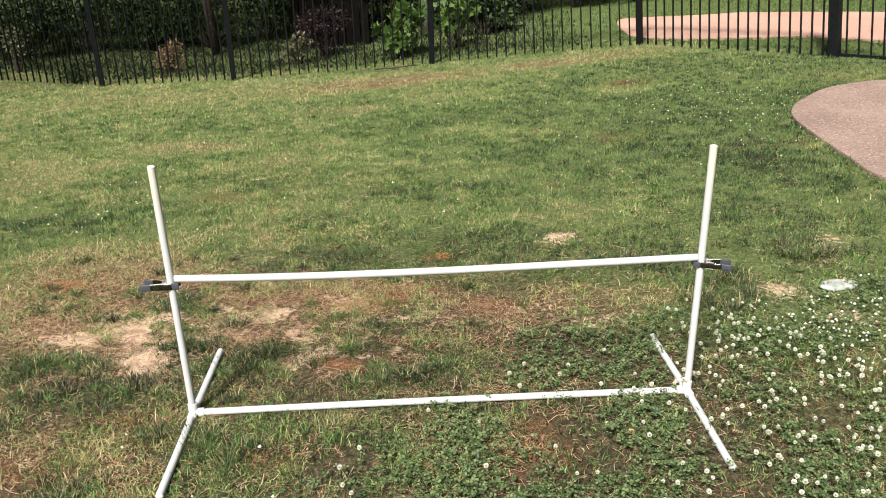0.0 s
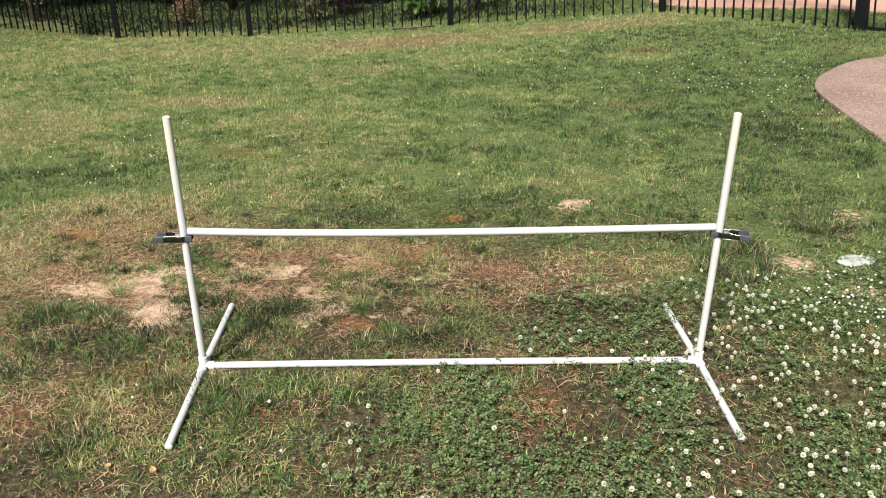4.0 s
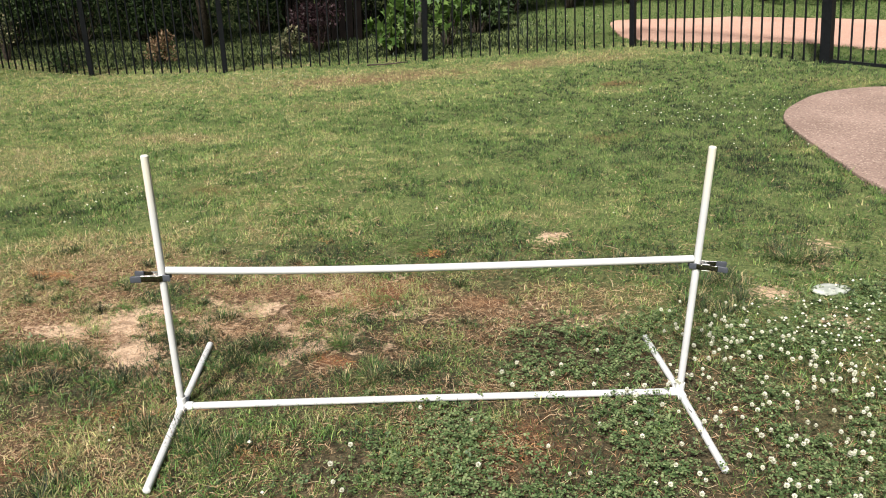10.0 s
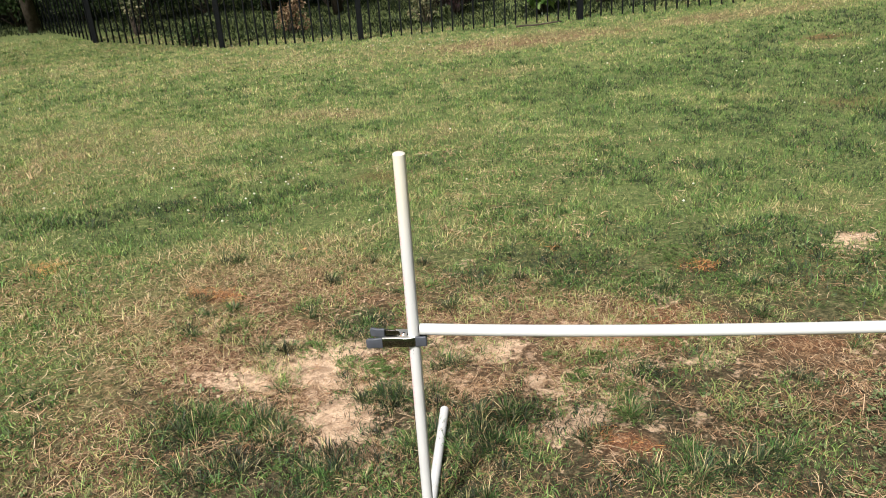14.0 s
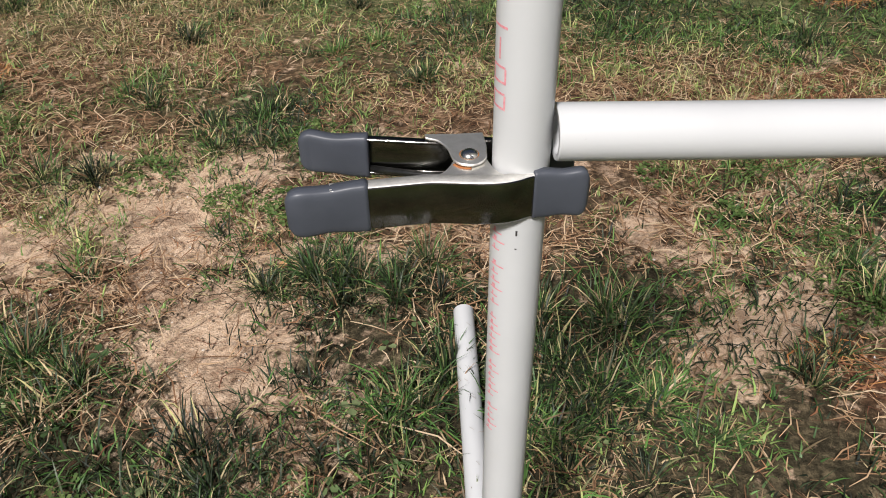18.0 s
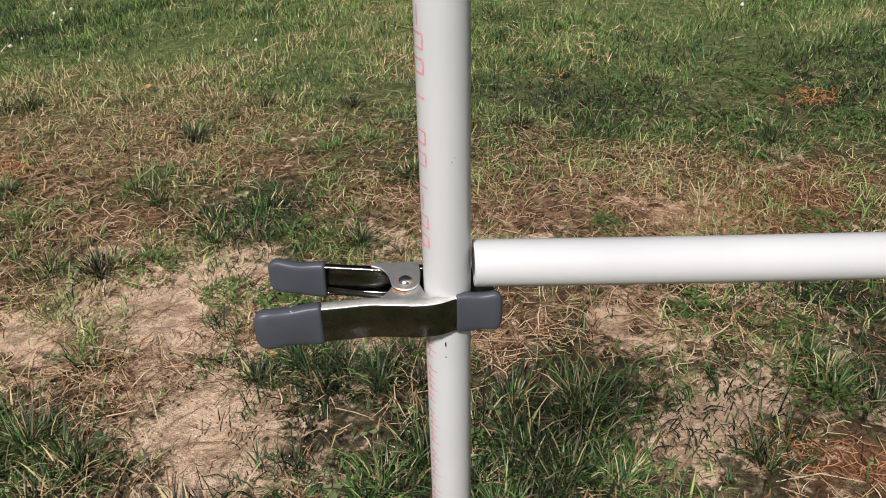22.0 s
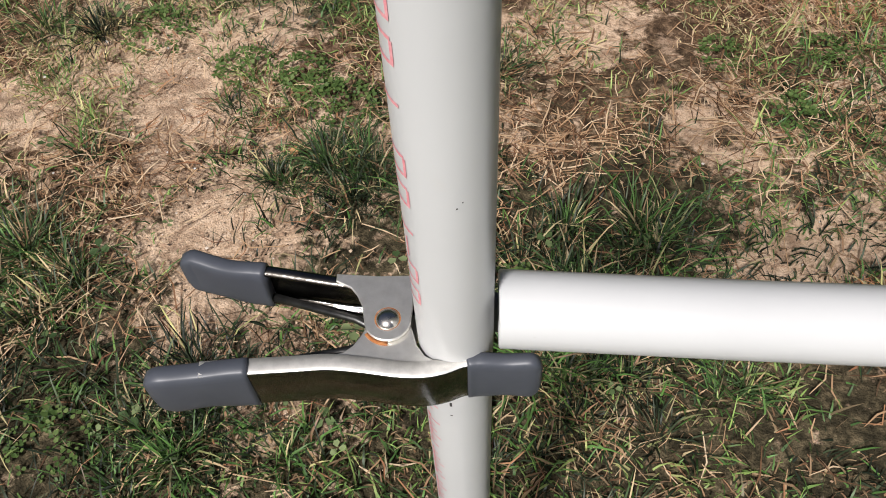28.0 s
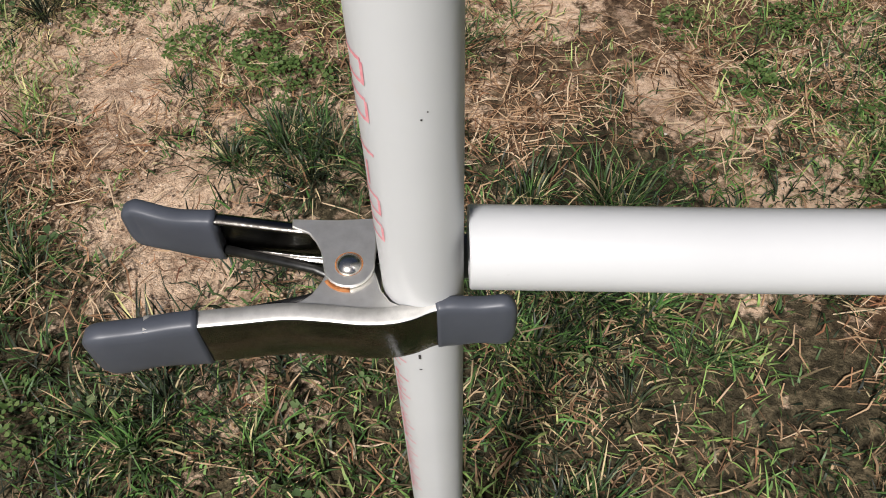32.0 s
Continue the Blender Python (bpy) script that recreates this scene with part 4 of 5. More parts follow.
def age_at(x, y):
    """How far the grass has gone from deep green (0) over yellow (0.6) to straw (0.85)."""
    x, y = np.asarray(x, float), np.asarray(y, float)
    old = (0.335 - 0.06 * np.exp(-((x - 0.1) / 1.3) ** 4 - ((y - 0.8) / 0.8) ** 4) + 0.10 * np.clip((0.6 - x) / 3, -0.5, 1) + 0.40 * spots(x, y, DRY) - 0.21 * lush(x, y) + 0.13 * fbm(x, y, 1.2, 1) + 0.20 * fbm(x, y, 7, 2) + 0.20 * fbm(x, y, 22, 5, 2)
            - 0.13 * trodden(x, y) - 0.06 * np.clip(-y / 0.2, 0, 1) - 0.26 * spots(x, y, DEEP) + 0.10 * np.clip((y - 5.2) / 1.5, 0, 1))
    floor = 0.22 - 0.14 * np.clip(spots(x, y, DEEP), 0, 1) - 0.08 * trodden(x, y) - 0.06 * np.clip(lush(x, y), 0, 1)
    return np.minimum(np.where(old < floor, floor + 0.25 * (old - floor), old), 0.74)


def cover_at(x, y):
    """How thickly the living grass stands."""
    x, y = np.asarray(x, float), np.asarray(y, float)
    w = trodden(x, y)
    patch = 0.88 + 1.45 * fbm(x, y, 6, 11) + 0.85 * fbm(x, y, 19, 12, 2)
    patch = patch + 0.30 * np.clip((0.30 - y) / 0.2, 0, 1) + 0.20 * np.clip((y - 0.95) / 0.3, 0, 1) - 0.10 * worn_out(x, y) + 0.5 * spots(x, y, DEEP)
    lawn = 1.0 + 0.45 * fbm(x, y, 9, 13) - 0.25 * np.clip(spots(x, y, DRY), 0, 1)
    full = np.maximum(lawn * (1 - w) + patch * w, 0.72 * np.clip((0.22 - y) / 0.1, 0, 1))
    return np.clip(full - 1.35 * bare(x, y) - 0.8 * red(x, y), 0.0, 1) * (1 - 0.22 * clover(x, y))


# (x0, x1, y0, y1, blades per square metre, height, width, triangles each)
ZONES = [(-0.40, 0.85, -0.48, 0.27, 17000, 0.026, 0.0022, 3), (-0.95, 1.1, -0.2, 1.4, 26000, 0.024, 0.0018, 5), (-2.1, -0.95, -0.2, 1.4, 18000, 0.024, 0.0026, 3), (1.1, 3.0, -0.2, 1.4, 14000, 0.027, 0.0027, 3), (-1.3, 2.4, -1.0, -0.2, 19000, 0.024, 0.0024, 3),
         (-3.0, 3.6, 1.4, 3.0, 32000, 0.024, 0.0033, 1), (-4.4, 5.4, 3.0, 5.0, 20000, 0.025, 0.0042, 1), (-7.0, 5.6, 5.0, 9.3, 7800, 0.028, 0.0066, 1),
         (-5.5, -2.1, -1.0, 3.0, 2600, 0.034, 0.009, 1), (3.0, 6.0, -1.0, 3.0, 2600, 0.034, 0.009, 1), (-5.5, -1.3, -5.0, -1.0, 1500, 0.036, 0.010, 1), (-1.3, 6.0, -5.0, -1.0, 1600, 0.034, 0.009, 1)]
for x0, x1, y0, y1, dens, tall, wide, facets in ZONES:
    far = facets == 1
    # blades spring in loose bunches
    each = 9 if far else 7
    cx, cy = scatter(x0, x1, y0, y1, dens / each)
    cx, cy = keep(cx, cy, cover_at(cx, cy))
    n = len(cx)
    own = np.repeat(np.arange(n), each)
    reach = (0.014 if far else 0.011) * rng.uniform(0.6, 1.6, n)
    ox, oy = rng.normal(0, 1, n * each), rng.normal(0, 1, n * each)
    x, y = cx[own] + ox * reach[own], cy[own] + oy * reach[own]
    k = ~inside(x, y, PATH_EDGE) & ~inside(x, y, DRIVE_EDGE) & (y < fence_y(x) + 0.5)
    x, y, ox, oy, own = x[k], y[k], ox[k], oy[k], own[k]
    old = (age_at(cx, cy) + rng.normal(0, 0.13 if far else 0.09, n))[own] + rng.normal(0, 0.09, len(x))
    gone = rng.uniform(0, 1, len(x)) < np.clip(0.10 + 0.55 * (old - 0.35), 0.02, 0.6)
    foot = np.exp(-((x - 0.15) / 0.42) ** 4 - ((y - 0.15) / 0.17) ** 4)
    old = np.where(gone, rng.uniform(0.72, 1.0, len(x)), old)
    old = np.where(rng.uniform(0, 1, len(x)) < 0.28 * foot, rng.uniform(0.90, 1.0, len(x)), old)
    strong = np.clip(1.0 + 0.40 * fbm(x, y, 10, 14) + rng.normal(0, 0.28, n)[own], 0.40, 1.8)
    lean = np.clip((0.50 if far else 0.62) + 0.25 * np.hypot(ox, oy) + rng.normal(0, 0.35, len(x)) + 0.4 * gone, 0.08, 1.45)
    mesh = blades("grass", x, y, tall * rng.uniform(0.55, 1.3, len(x)) * strong, wide * rng.uniform(0.6, 1.35, len(x)), lean, head=np.arctan2(oy, ox) + rng.normal(0, 0.9, len(x)), bend=0.6, facets=facets, age=old, face=0.9)
    stuff("grass", mesh, turf_mat, "short mown lawn grass, green mixed with yellow" if y0 > 1 else "worn patchy grass, green mixed with straw")

# dead stalks on the soil: thick in the worn ground, thin elsewhere
for x0, x1, y0, y1, dens, long, wide in ((-0.95, 1.1, -0.2, 1.4, 30000, 0.030, 0.0013), (-2.1, -0.95, -0.2, 1.4, 13000, 0.032, 0.0019), (1.1, 3.0, -0.2, 1.4, 11000, 0.034, 0.0019), (-1.3, 2.4, -1.0, -0.2, 12000, 0.030, 0.0017), (-3.0, 3.6, 1.4, 3.0, 5000, 0.034, 0.0030)):
    x, y = off_paving(*scatter(x0, x1, y0, y1, dens))
    x, y = keep(x, y, np.clip(0.17 + 0.10 * (y < -0.05) + 0.38 * dry(x, y) - 0.50 * spots(x, y, DEEP) + 0.45 * trodden(x, y) * fbm(x, y, 7, 16) - 0.80 * bare(x, y) - 0.05 * clover(x, y) - 0.5 * lush(x, y), 0.05, 1))
    n = len(x)
    stuff("dry_grass", straws("dry_grass", x, y, long * np.exp(rng.normal(-0.1, 0.5, n)), wide * rng.uniform(0.5, 1.4, n)), straw_mat, "dry straw-coloured stalks lying on the soil")

# longer grass behind the fence, with tree shade put into its dark green
x, y = off_paving(*scatter(-7.5, 9, 4.5, 13, 800))
k = (y > fence_y(x) + 0.35)
x, y = x[k], y[k]
# the sunny stretch is left out of the darkened green
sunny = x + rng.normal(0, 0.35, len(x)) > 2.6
stuff("shade_toned_grass", blades("shade_toned_grass", x[~sunny], y[~sunny], rng.uniform(0.04, 0.10, (~sunny).sum()), rng.uniform(0.008, 0.016, (~sunny).sum()), 0.8, facets=3), under_mat, "longer grass and ground cover behind the fence, darkened to stand for shade")
x, y = off_paving(*scatter(2.4, 9, 3.0, 12, 2200))
k = (y > fence_y(x) + 0.3) & (y > 4.7 - 0.6 * (x - 4.8))
x, y = x[k], y[k]
stuff("verge_grass", blades("verge_grass", x, y, rng.uniform(0.02, 0.045, len(x)), rng.uniform(0.006, 0.012, len(x)), 0.9, facets=1), lush_mat, "short green grass on both sides of the driveway")

# litter on the red-brown and orange patches
x, y = scatter(-0.9, 2.6, -0.6, 1.5, 16000)
x, y = keep(x, y, np.clip(red(x, y) * 1.1 - 0.18, 0, 1) + 0.02)
stuff("plant_litter", straws("plant_litter", x, y, rng.uniform(0.010, 0.034, len(x)), rng.uniform(0.0009, 0.0020, len(x)), 0.010, 0.25), needle_mat, "red-brown dead needles and stalks")
ORANGE = [(-0.810, 1.058, 0.085, 0.055, 1.0), (0.787, 1.202, 0.05, 0.045, 1.0), (0.443, 0.257, 0.075, 0.06, 0.55), (-1.55, 1.35, 0.10, 0.05, 0.7), (0.30, 1.42, 0.06, 0.03, 0.6), (0.98, -0.25, 0.09, 0.07, 0.35), (0.23, -0.19, 0.10, 0.05, 0.25), (-0.20, -0.04, 0.12, 0.06, 0.3)]
x, y = scatter(-1.8, 1.3, -0.5, 1.6, 15000)
x, y = keep(x, y, np.clip(spots(x, y, ORANGE) - 0.12, 0, 1))
stuff("plant_litter", straws("plant_litter", x, y, rng.uniform(0.010, 0.030, len(x)), rng.uniform(0.0010, 0.0024, len(x)), 0.016, 0.25), orange_mat, "orange-brown dead grass in small patches")

# small crumbs of soil and gravel on the bare patches
def crumbs(x, y, size):
    n = len(x)
    o = np.array([(1, 0, 0), (0, 1, 0), (-1, 0, 0), (0, -1, 0), (0, 0, 0.8)], np.float32)
    v = (o[None] * rng.uniform(0.5, 1.2, (n, 5, 3)) * size[:, None, None]).astype(np.float32)
    v += np.stack([x, y, height(x, y) - 0.001], -1)[:, None]
    tris = (np.arange(n)[:, None, None] * 5 + np.array([[0, 1, 4], [1, 2, 4], [2, 3, 4], [3, 0, 4]])[None]).reshape(-1, 3)
    return tri_mesh("gravel", v.reshape(-1, 3), tris)


x, y = scatter(-0.9, 2.7, -0.5, 1.6, 11000)
x, y = keep(x, y, np.clip(bare(x, y) * 0.8, 0, 0.7) + 0.05)
gm, gt, gb = mat("gravel_grit", 0.9)
gt.links.new(ramp(gt, gt.nodes.new("ShaderNodeNewGeometry").outputs["Random Per Island"], (0.0, (0.20, 0.12, 0.07)), (0.5, (0.45, 0.30, 0.20)), (0.85, (0.55, 0.42, 0.30)), (0.95, (0.62, 0.60, 0.57))), gb.inputs["Base Color"])
tagged(link("gravel", crumbs(x, y, 0.0007 + 0.0022 * rng.uniform(0, 1, len(x)) ** 3), gm, smooth=False), "fine grit and soil crumbs on bare patches", "gravel", kind="stuff")

# ---- tufts ----
SMALL_TUFTS = []
for k in range(60):         # smaller clumps all over the worn ground
    tx, ty = float(rng.uniform(-0.9, 1.3)), float(rng.uniform(-0.1, 1.5))
    if bare(tx, ty) < 0.3 and red(tx, ty) < 0.4 and clover(tx, ty) < 0.4:
        SMALL_TUFTS.append((tx, ty, float(rng.uniform(0.018, 0.050)), float(rng.uniform(0.025, 0.045))))
for tx, ty, tr, th in TUFTS + SMALL_TUFTS:
    # several crowns, each with its blades arching outwards
    crowns = max(3, int(900 * tr * tr) + 2)
    ca, cr = rng.uniform(0, 2 * np.pi, crowns), tr * 0.85 * np.sqrt(rng.uniform(0, 1, crowns))
    kx, ky = tx + cr * np.cos(ca) * 1.2, ty + cr * np.sin(ca)
    n = int(105000 * tr * tr) + 160
    own = rng.integers(0, crowns, n)
    ang, rad = rng.uniform(0, 2 * np.pi, n), np.abs(rng.normal(0, 0.30 * tr + 0.006, n))
    x, y = kx[own] + rad * np.cos(ang), ky[own] + rad * np.sin(ang)
    lean = np.clip(0.50 + 0.60 * rad / (0.3 * tr + 0.006) * 0.5 + rng.normal(0, 0.30, n), 0.05, 1.2)
    h = th * rng.uniform(0.35, 1.15, n) * rng.uniform(0.7, 1.15, crowns)[own]
    old = np.where(rng.uniform(0, 1, n) < 0.22, rng.uniform(0.6, 1.0, n), 0.135 + 0.07 * rng.normal(0, 1, crowns)[own] + rng.normal(0, 0.05, n))
    mesh = blades("grass_tuft", x, y, h, rng.uniform(0.0010, 0.0022, n), lean, head=ang + rng.normal(0, 0.5, n), bend=1.0, age=old)
    tagged(link("grass_tuft", mesh, turf_mat, smooth=False), "dark green tuft of coarse grass in the worn lawn", "grass tuft", "grass tufts round the hurdle", "stuff")


# ---- clover ----
def trefoils(name, x, y, z, size):
    """Three-part leaves on the ground cover: each leaflet four triangles, folded along its rib."""
    n = len(x)
    leaf = np.array([(0.08, 0, 0), (0.55, 0.40, 0.10), (0.98, 0.22, 0.06), (0.92, 0, -0.02), (0.98, -0.22, 0.06), (0.55, -0.40, 0.10)], np.float32)
    turn0 = rng.uniform(0, 2 * np.pi, n)
    tilt_h, tilt = rng.uniform(0, 2 * np.pi, n), np.abs(rng.normal(0, 0.30, n))
    v = np.empty((n, 3, 6, 3), np.float32)
    for k in range(3):
        a = turn0 + k * 2.094 + rng.normal(0, 0.12, n)
        lx, ly = leaf[None, :, 0] * size[:, None], leaf[None, :, 1] * size[:, None]
        px = lx * np.cos(a)[:, None] - ly * np.sin(a)[:, None]
        py = lx * np.sin(a)[:, None] + ly * np.cos(a)[:, None]
        pz = leaf[None, :, 2] * size[:, None] + (px * np.cos(tilt_h)[:, None] + py * np.sin(tilt_h)[:, None]) * np.tan(tilt)[:, None]
        v[:, k] = np.stack([x[:, None] + px, y[:, None] + py, z[:, None] + pz], -1)
    tris = (np.arange(n * 3)[:, None, None] * 6 + np.array([[0, 3, 1], [1, 3, 2], [0, 5, 3], [5, 4, 3]])[None]).reshape(-1, 3)
    return tri_mesh(name, v.reshape(-1, 3), tris)


x, y = scatter(-0.9, 3.0, -1.0, 1.5, 7600)
patchy = np.clip(0.62 + 1.30 * fbm(x, y, 5, 15) + 0.5 * fbm(x, y, 16, 18, 2) + 0.30 * np.clip(x - 1.0, -0.6, 1), 0, 1)
x, y = keep(x, y, np.clip(clover(x, y) * patchy - 1.0 * red(x, y) - 0.8 * bare(x, y), 0, 1) + 0.02 * (1 - worn_out(x, y)))
x, y = off_paving(x, y)
under = (np.abs(y) < 0.024) | ((np.abs(x - SPAN) < 0.03) & (np.abs(y) < 0.39))     # few leaves reach over the pipes
x, y = keep(x, y, np.where(under, 0.28, 1.0))
tagged(link("clover_leaves", trefoils("clover_leaves", x, y, height(x, y) + rng.uniform(0.008, 0.050, len(x)) * (0.4 + 0.6 * clover(x, y)), rng.uniform(0.0052, 0.0118, len(x))), clover_mat, smooth=False),
       "dense green three-part clover leaves in the lawn", "clover", kind="stuff")

# pale low weeds in the worn ground
WEEDS = [(-0.267, 0.613, 0.04), (-0.197, 0.605, 0.035), (-0.176, 0.575, 0.03), (-0.389, 0.689, 0.05), (-0.146, 0.556, 0.04), (0.72, 1.34, 0.12), (0.579, 1.127, 0.08), (0.840, 1.074, 0.09), (0.716, 1.240, 0.09), (0.440, 0.352, 0.045), (0.467, 0.463, 0.04), (-0.530, 0.345, 0.05), (0.345, 0.530, 0.03),
         (0.283, 0.628, 0.03), (-0.172, 0.776, 0.05), (0.600, 0.717, 0.05), (0.279, 0.748, 0.03), (-0.643, 0.832, 0.05), (0.45, 1.3, 0.07), (1.2, 0.95, 0.1), (-0.354, 0.150, 0.05), (0.403, 0.631, 0.03), (0.042, 0.301, 0.03)]
for wx, wy, wr in WEEDS:
    n = int(40 + 20000 * wr * wr)
    a, r0 = rng.uniform(0, 6.28, n), wr * np.sqrt(rng.uniform(0, 1, n))
    x, y = wx + r0 * np.cos(a), wy + r0 * np.sin(a)
    mesh = trefoils("weed", x, y, height(x, y) + rng.uniform(0.006, 0.032, n) * (1.1 - r0 / wr), rng.uniform(0.003, 0.0068, n))
    tagged(link("weed", mesh, weed_mat, smooth=False), "low pale green weed in worn soil", "weed", "weeds in the worn lawn", "stuff")


# ---- clover flowers ----
def flower_mesh(seed):
    """A round clover head: florets set all over a small ball."""
    g = np.random.default_rng(seed)
    n = 64
    k = np.arange(n) + 0.5
    phi, th = np.arccos(1 - 1.75 * k / n), np.pi * (1 + 5 ** 0.5) * k
    d = np.stack([np.cos(th) * np.sin(phi), np.sin(th) * np.sin(phi), np.cos(phi)], -1)
    side = np.cross(d, (0.13, 0.2, 1.0))
    side /= np.linalg.norm(side, axis=1)[:, None]
    upv = np.cross(side, d)
    tip = d * g.uniform(0.85, 1.08, n)[:, None] + np.array((0, 0, 0.28)) * (1 - 0.4 * np.abs(d[:, 2:]))
    mid, w = d * 0.62, 0.20
    v = np.stack([d * 0.25, mid + side * w, tip, mid - side * w, mid + upv * 0.12], 1).astype(np.float32)
    tris = (np.arange(n)[:, None, None] * 5 + np.array([[0, 1, 4], [1, 2, 4], [2, 3, 4], [3, 0, 4]])[None]).reshape(-1, 3)
    return tri_mesh("head", v.reshape(-1, 3) * 0.0088, tris)


def stem_mesh():
    bm = bmesh.new()
    sweep(bm, [[(0.004 * math.sin(z * 30) + 0.0008 * math.cos(a), 0.0008 * math.sin(a), z) for a in (0, 2.1, 4.2)] for z in (-0.075, -0.05, -0.025, 0.0)])
    mesh = bpy.data.meshes.new("stem")
    bm.to_mesh(mesh)
    bm.free()
    return mesh


flowers = [flower_mesh(k) for k in range(5)]
stem = stem_mesh()
stem.materials.append(stem_green)
for f in flowers:
    f.materials.append(petal)
x, y = scatter(-0.8, 3.0, -0.95, 1.35, 620)
dens = clover(x, y) * np.clip((x - 1.0) / 0.8, 0.10, 1) * (0.45 + 0.55 * np.clip(0.5 + wobble(x, y, 4.5, 17), 0, 1)) * (1 - np.clip((y - 0.02) / 0.2, 0, 1) * np.clip((1.75 - x) / 0.25, 0, 1)) * np.clip((0.78 - y) / 0.30, 0.04, 1)
x, y = keep(x, y, np.clip(dens * (0.6 + 0.35 * (x > 1.6)) + 0.030 * (y < -0.1), 0, 1))
order = np.argsort((x - 1.2) ** 2 + (y + 0.1) ** 2)
extra, order = order[290:], order[:290]
more_x, more_y = x[extra], y[extra]
for i in order:
    lift = float(height(x[i], y[i]) + rng.uniform(0.035, 0.075))
    top = new("clover_flower")
    top.location = (float(x[i]), float(y[i]), lift)
    top.rotation_euler = (rng.normal(0, 0.22), rng.normal(0, 0.22), rng.uniform(0, 6.28))
    size = float(rng.uniform(0.64, 0.98))
    top.scale = (size, size, size)
    tagged(top, "round white clover flower on a thin green stem", "flower", "clover flowers in the lawn")
    head = new("head", flowers[int(rng.integers(5))])
    st = new("stem", stem)
    head.parent = st.parent = top


def far_flowers(x, y, size):
    """Little white heads too far off to tell their florets."""
    n = len(x)
    o = np.array([(1, 0, 0), (0, 1, 0), (-1, 0, 0), (0, -1, 0), (0, 0, 0.9), (0, 0, -0.6)], np.float32)
    v = (o[None] * rng.uniform(0.7, 1.1, (n, 6, 3)) * size[:, None, None]).astype(np.float32)
    v += np.stack([x, y, height(x, y) + rng.uniform(0.035, 0.07, n)], -1)[:, None]
    tris = (np.arange(n)[:, None, None] * 6 + np.array([[0, 1, 4], [1, 2, 4], [2, 3, 4], [3, 0, 4], [1, 0, 5], [2, 1, 5], [3, 2, 5], [0, 3, 5]])[None]).reshape(-1, 3)
    return tri_mesh("distant_flowers", v.reshape(-1, 3), tris)


x, y = scatter(-5, 6, 1.3, 10.5, 70)
chance = 1.0 * np.exp(-((x - 3.0) / 0.7) ** 2 - ((y - 4.1) / 0.8) ** 2) + 0.5 * np.exp(-((x + 1.0) / 0.45) ** 2 - ((y - 2.2) / 0.5) ** 2) + 0.6 * np.exp(-((x - 2.7) / 0.6) ** 2 - ((y - 9.3) / 0.6) ** 2) + 0.35 * np.exp(-((x + 1.2) / 1.3) ** 2 - ((y - 7.0) / 0.5) ** 2) + 0.012
x, y = off_paving(*keep(x, y, chance))
x, y = np.r_[x, more_x], np.r_[y, more_y]
tagged(link("distant_flowers", far_flowers(x, y, rng.uniform(0.0045, 0.0085, len(x))), petal, smooth=False), "scattered white clover flowers far across the lawn", "flowers", kind="stuff")


# ---- flat stone and small finds ----
def stone_bm(rx, ry, rz, seed, flat=0.35):
    bm = bmesh.new()
    bmesh.ops.create_icosphere(bm, subdivisions=3, radius=1)
    for v in bm.verts:
        n = noise.noise(v.co * 1.6 + Vector((seed, 0, 0))) * 0.22 + noise.noise(v.co * 4 + Vector((seed, 3, 0))) * 0.07
        p = v.co * (1 + n)
        p.z = math.copysign(abs(p.z) ** flat if abs(p.z) > 1e-5 else 0, p.z)
        v.co = Vector((p.x * rx, p.y * ry, p.z * rz))
    return bm


pale_stone = make_plain("pale_weathered_stone", (0.26, 0.29, 0.25), (0.52, 0.54, 0.49), 0.85, 0, 30, 0.5, dist=0.004)
flat_stone = part("flat_stone", stone_bm(0.080, 0.046, 0.010, 2.0), pale_stone)
flat_stone.matrix_world = pose(2.36, 0.71, float(height(2.36, 0.71)) + 0.006, -4, 3, 15)
tagged(flat_stone, "pale grey flat stone sunk in the lawn soil", "stone")


def curled_leaf(x, y, s, turn, material, label):
    bm = bmesh.new()
    rows = []
    for i in range(7):
        f = i / 6
        w = 0.42 * math.sin(math.pi * min(1, f * 0.95 + 0.03)) ** 0.8
        rows.append([bm.verts.new((s * (f - 0.5), s * w * q, s * (0.16 * (f - 0.5) ** 2 * 4 + 0.22 * abs(q) ** 1.5 * w + 0.03))) for q in (-1, -0.5, 0, 0.5, 1)])
    for a, b in zip(rows, rows[1:]):
        for k in range(4):
            bm.faces.new((a[k], a[k + 1], b[k + 1], b[k]))
    ob = part("fallen_leaf", bm, material)
    ob.matrix_world = pose(x, y, float(height(x, y)) + 0.010, 6, -8, turn)
    return tagged(ob, label, "leaf", "fallen leaves")


leaf_brown = make_plain("dead_leaf_brown", (0.34, 0.19, 0.08), (0.50, 0.31, 0.15), 0.75, 0, 90, 0.2)
leaf_orange = make_plain("dead_leaf_orange", (0.36, 0.19, 0.08), (0.48, 0.28, 0.13), 0.75, 0, 90, 0.2)
for lx, ly, ls, lt, lm in ((1.30, -0.20, 0.026, 20, leaf_brown), (-0.19, 0.47, 0.012, 70, leaf_orange), (-0.02, -0.47, 0.022, 110, leaf_brown), (-0.58, 1.45, 0.020, 10, leaf_orange), (-0.14, -0.45, 0.018, 40, leaf_brown)):
    curled_leaf(lx, ly, ls, lt, lm, "small curled dead leaf lying in the grass")


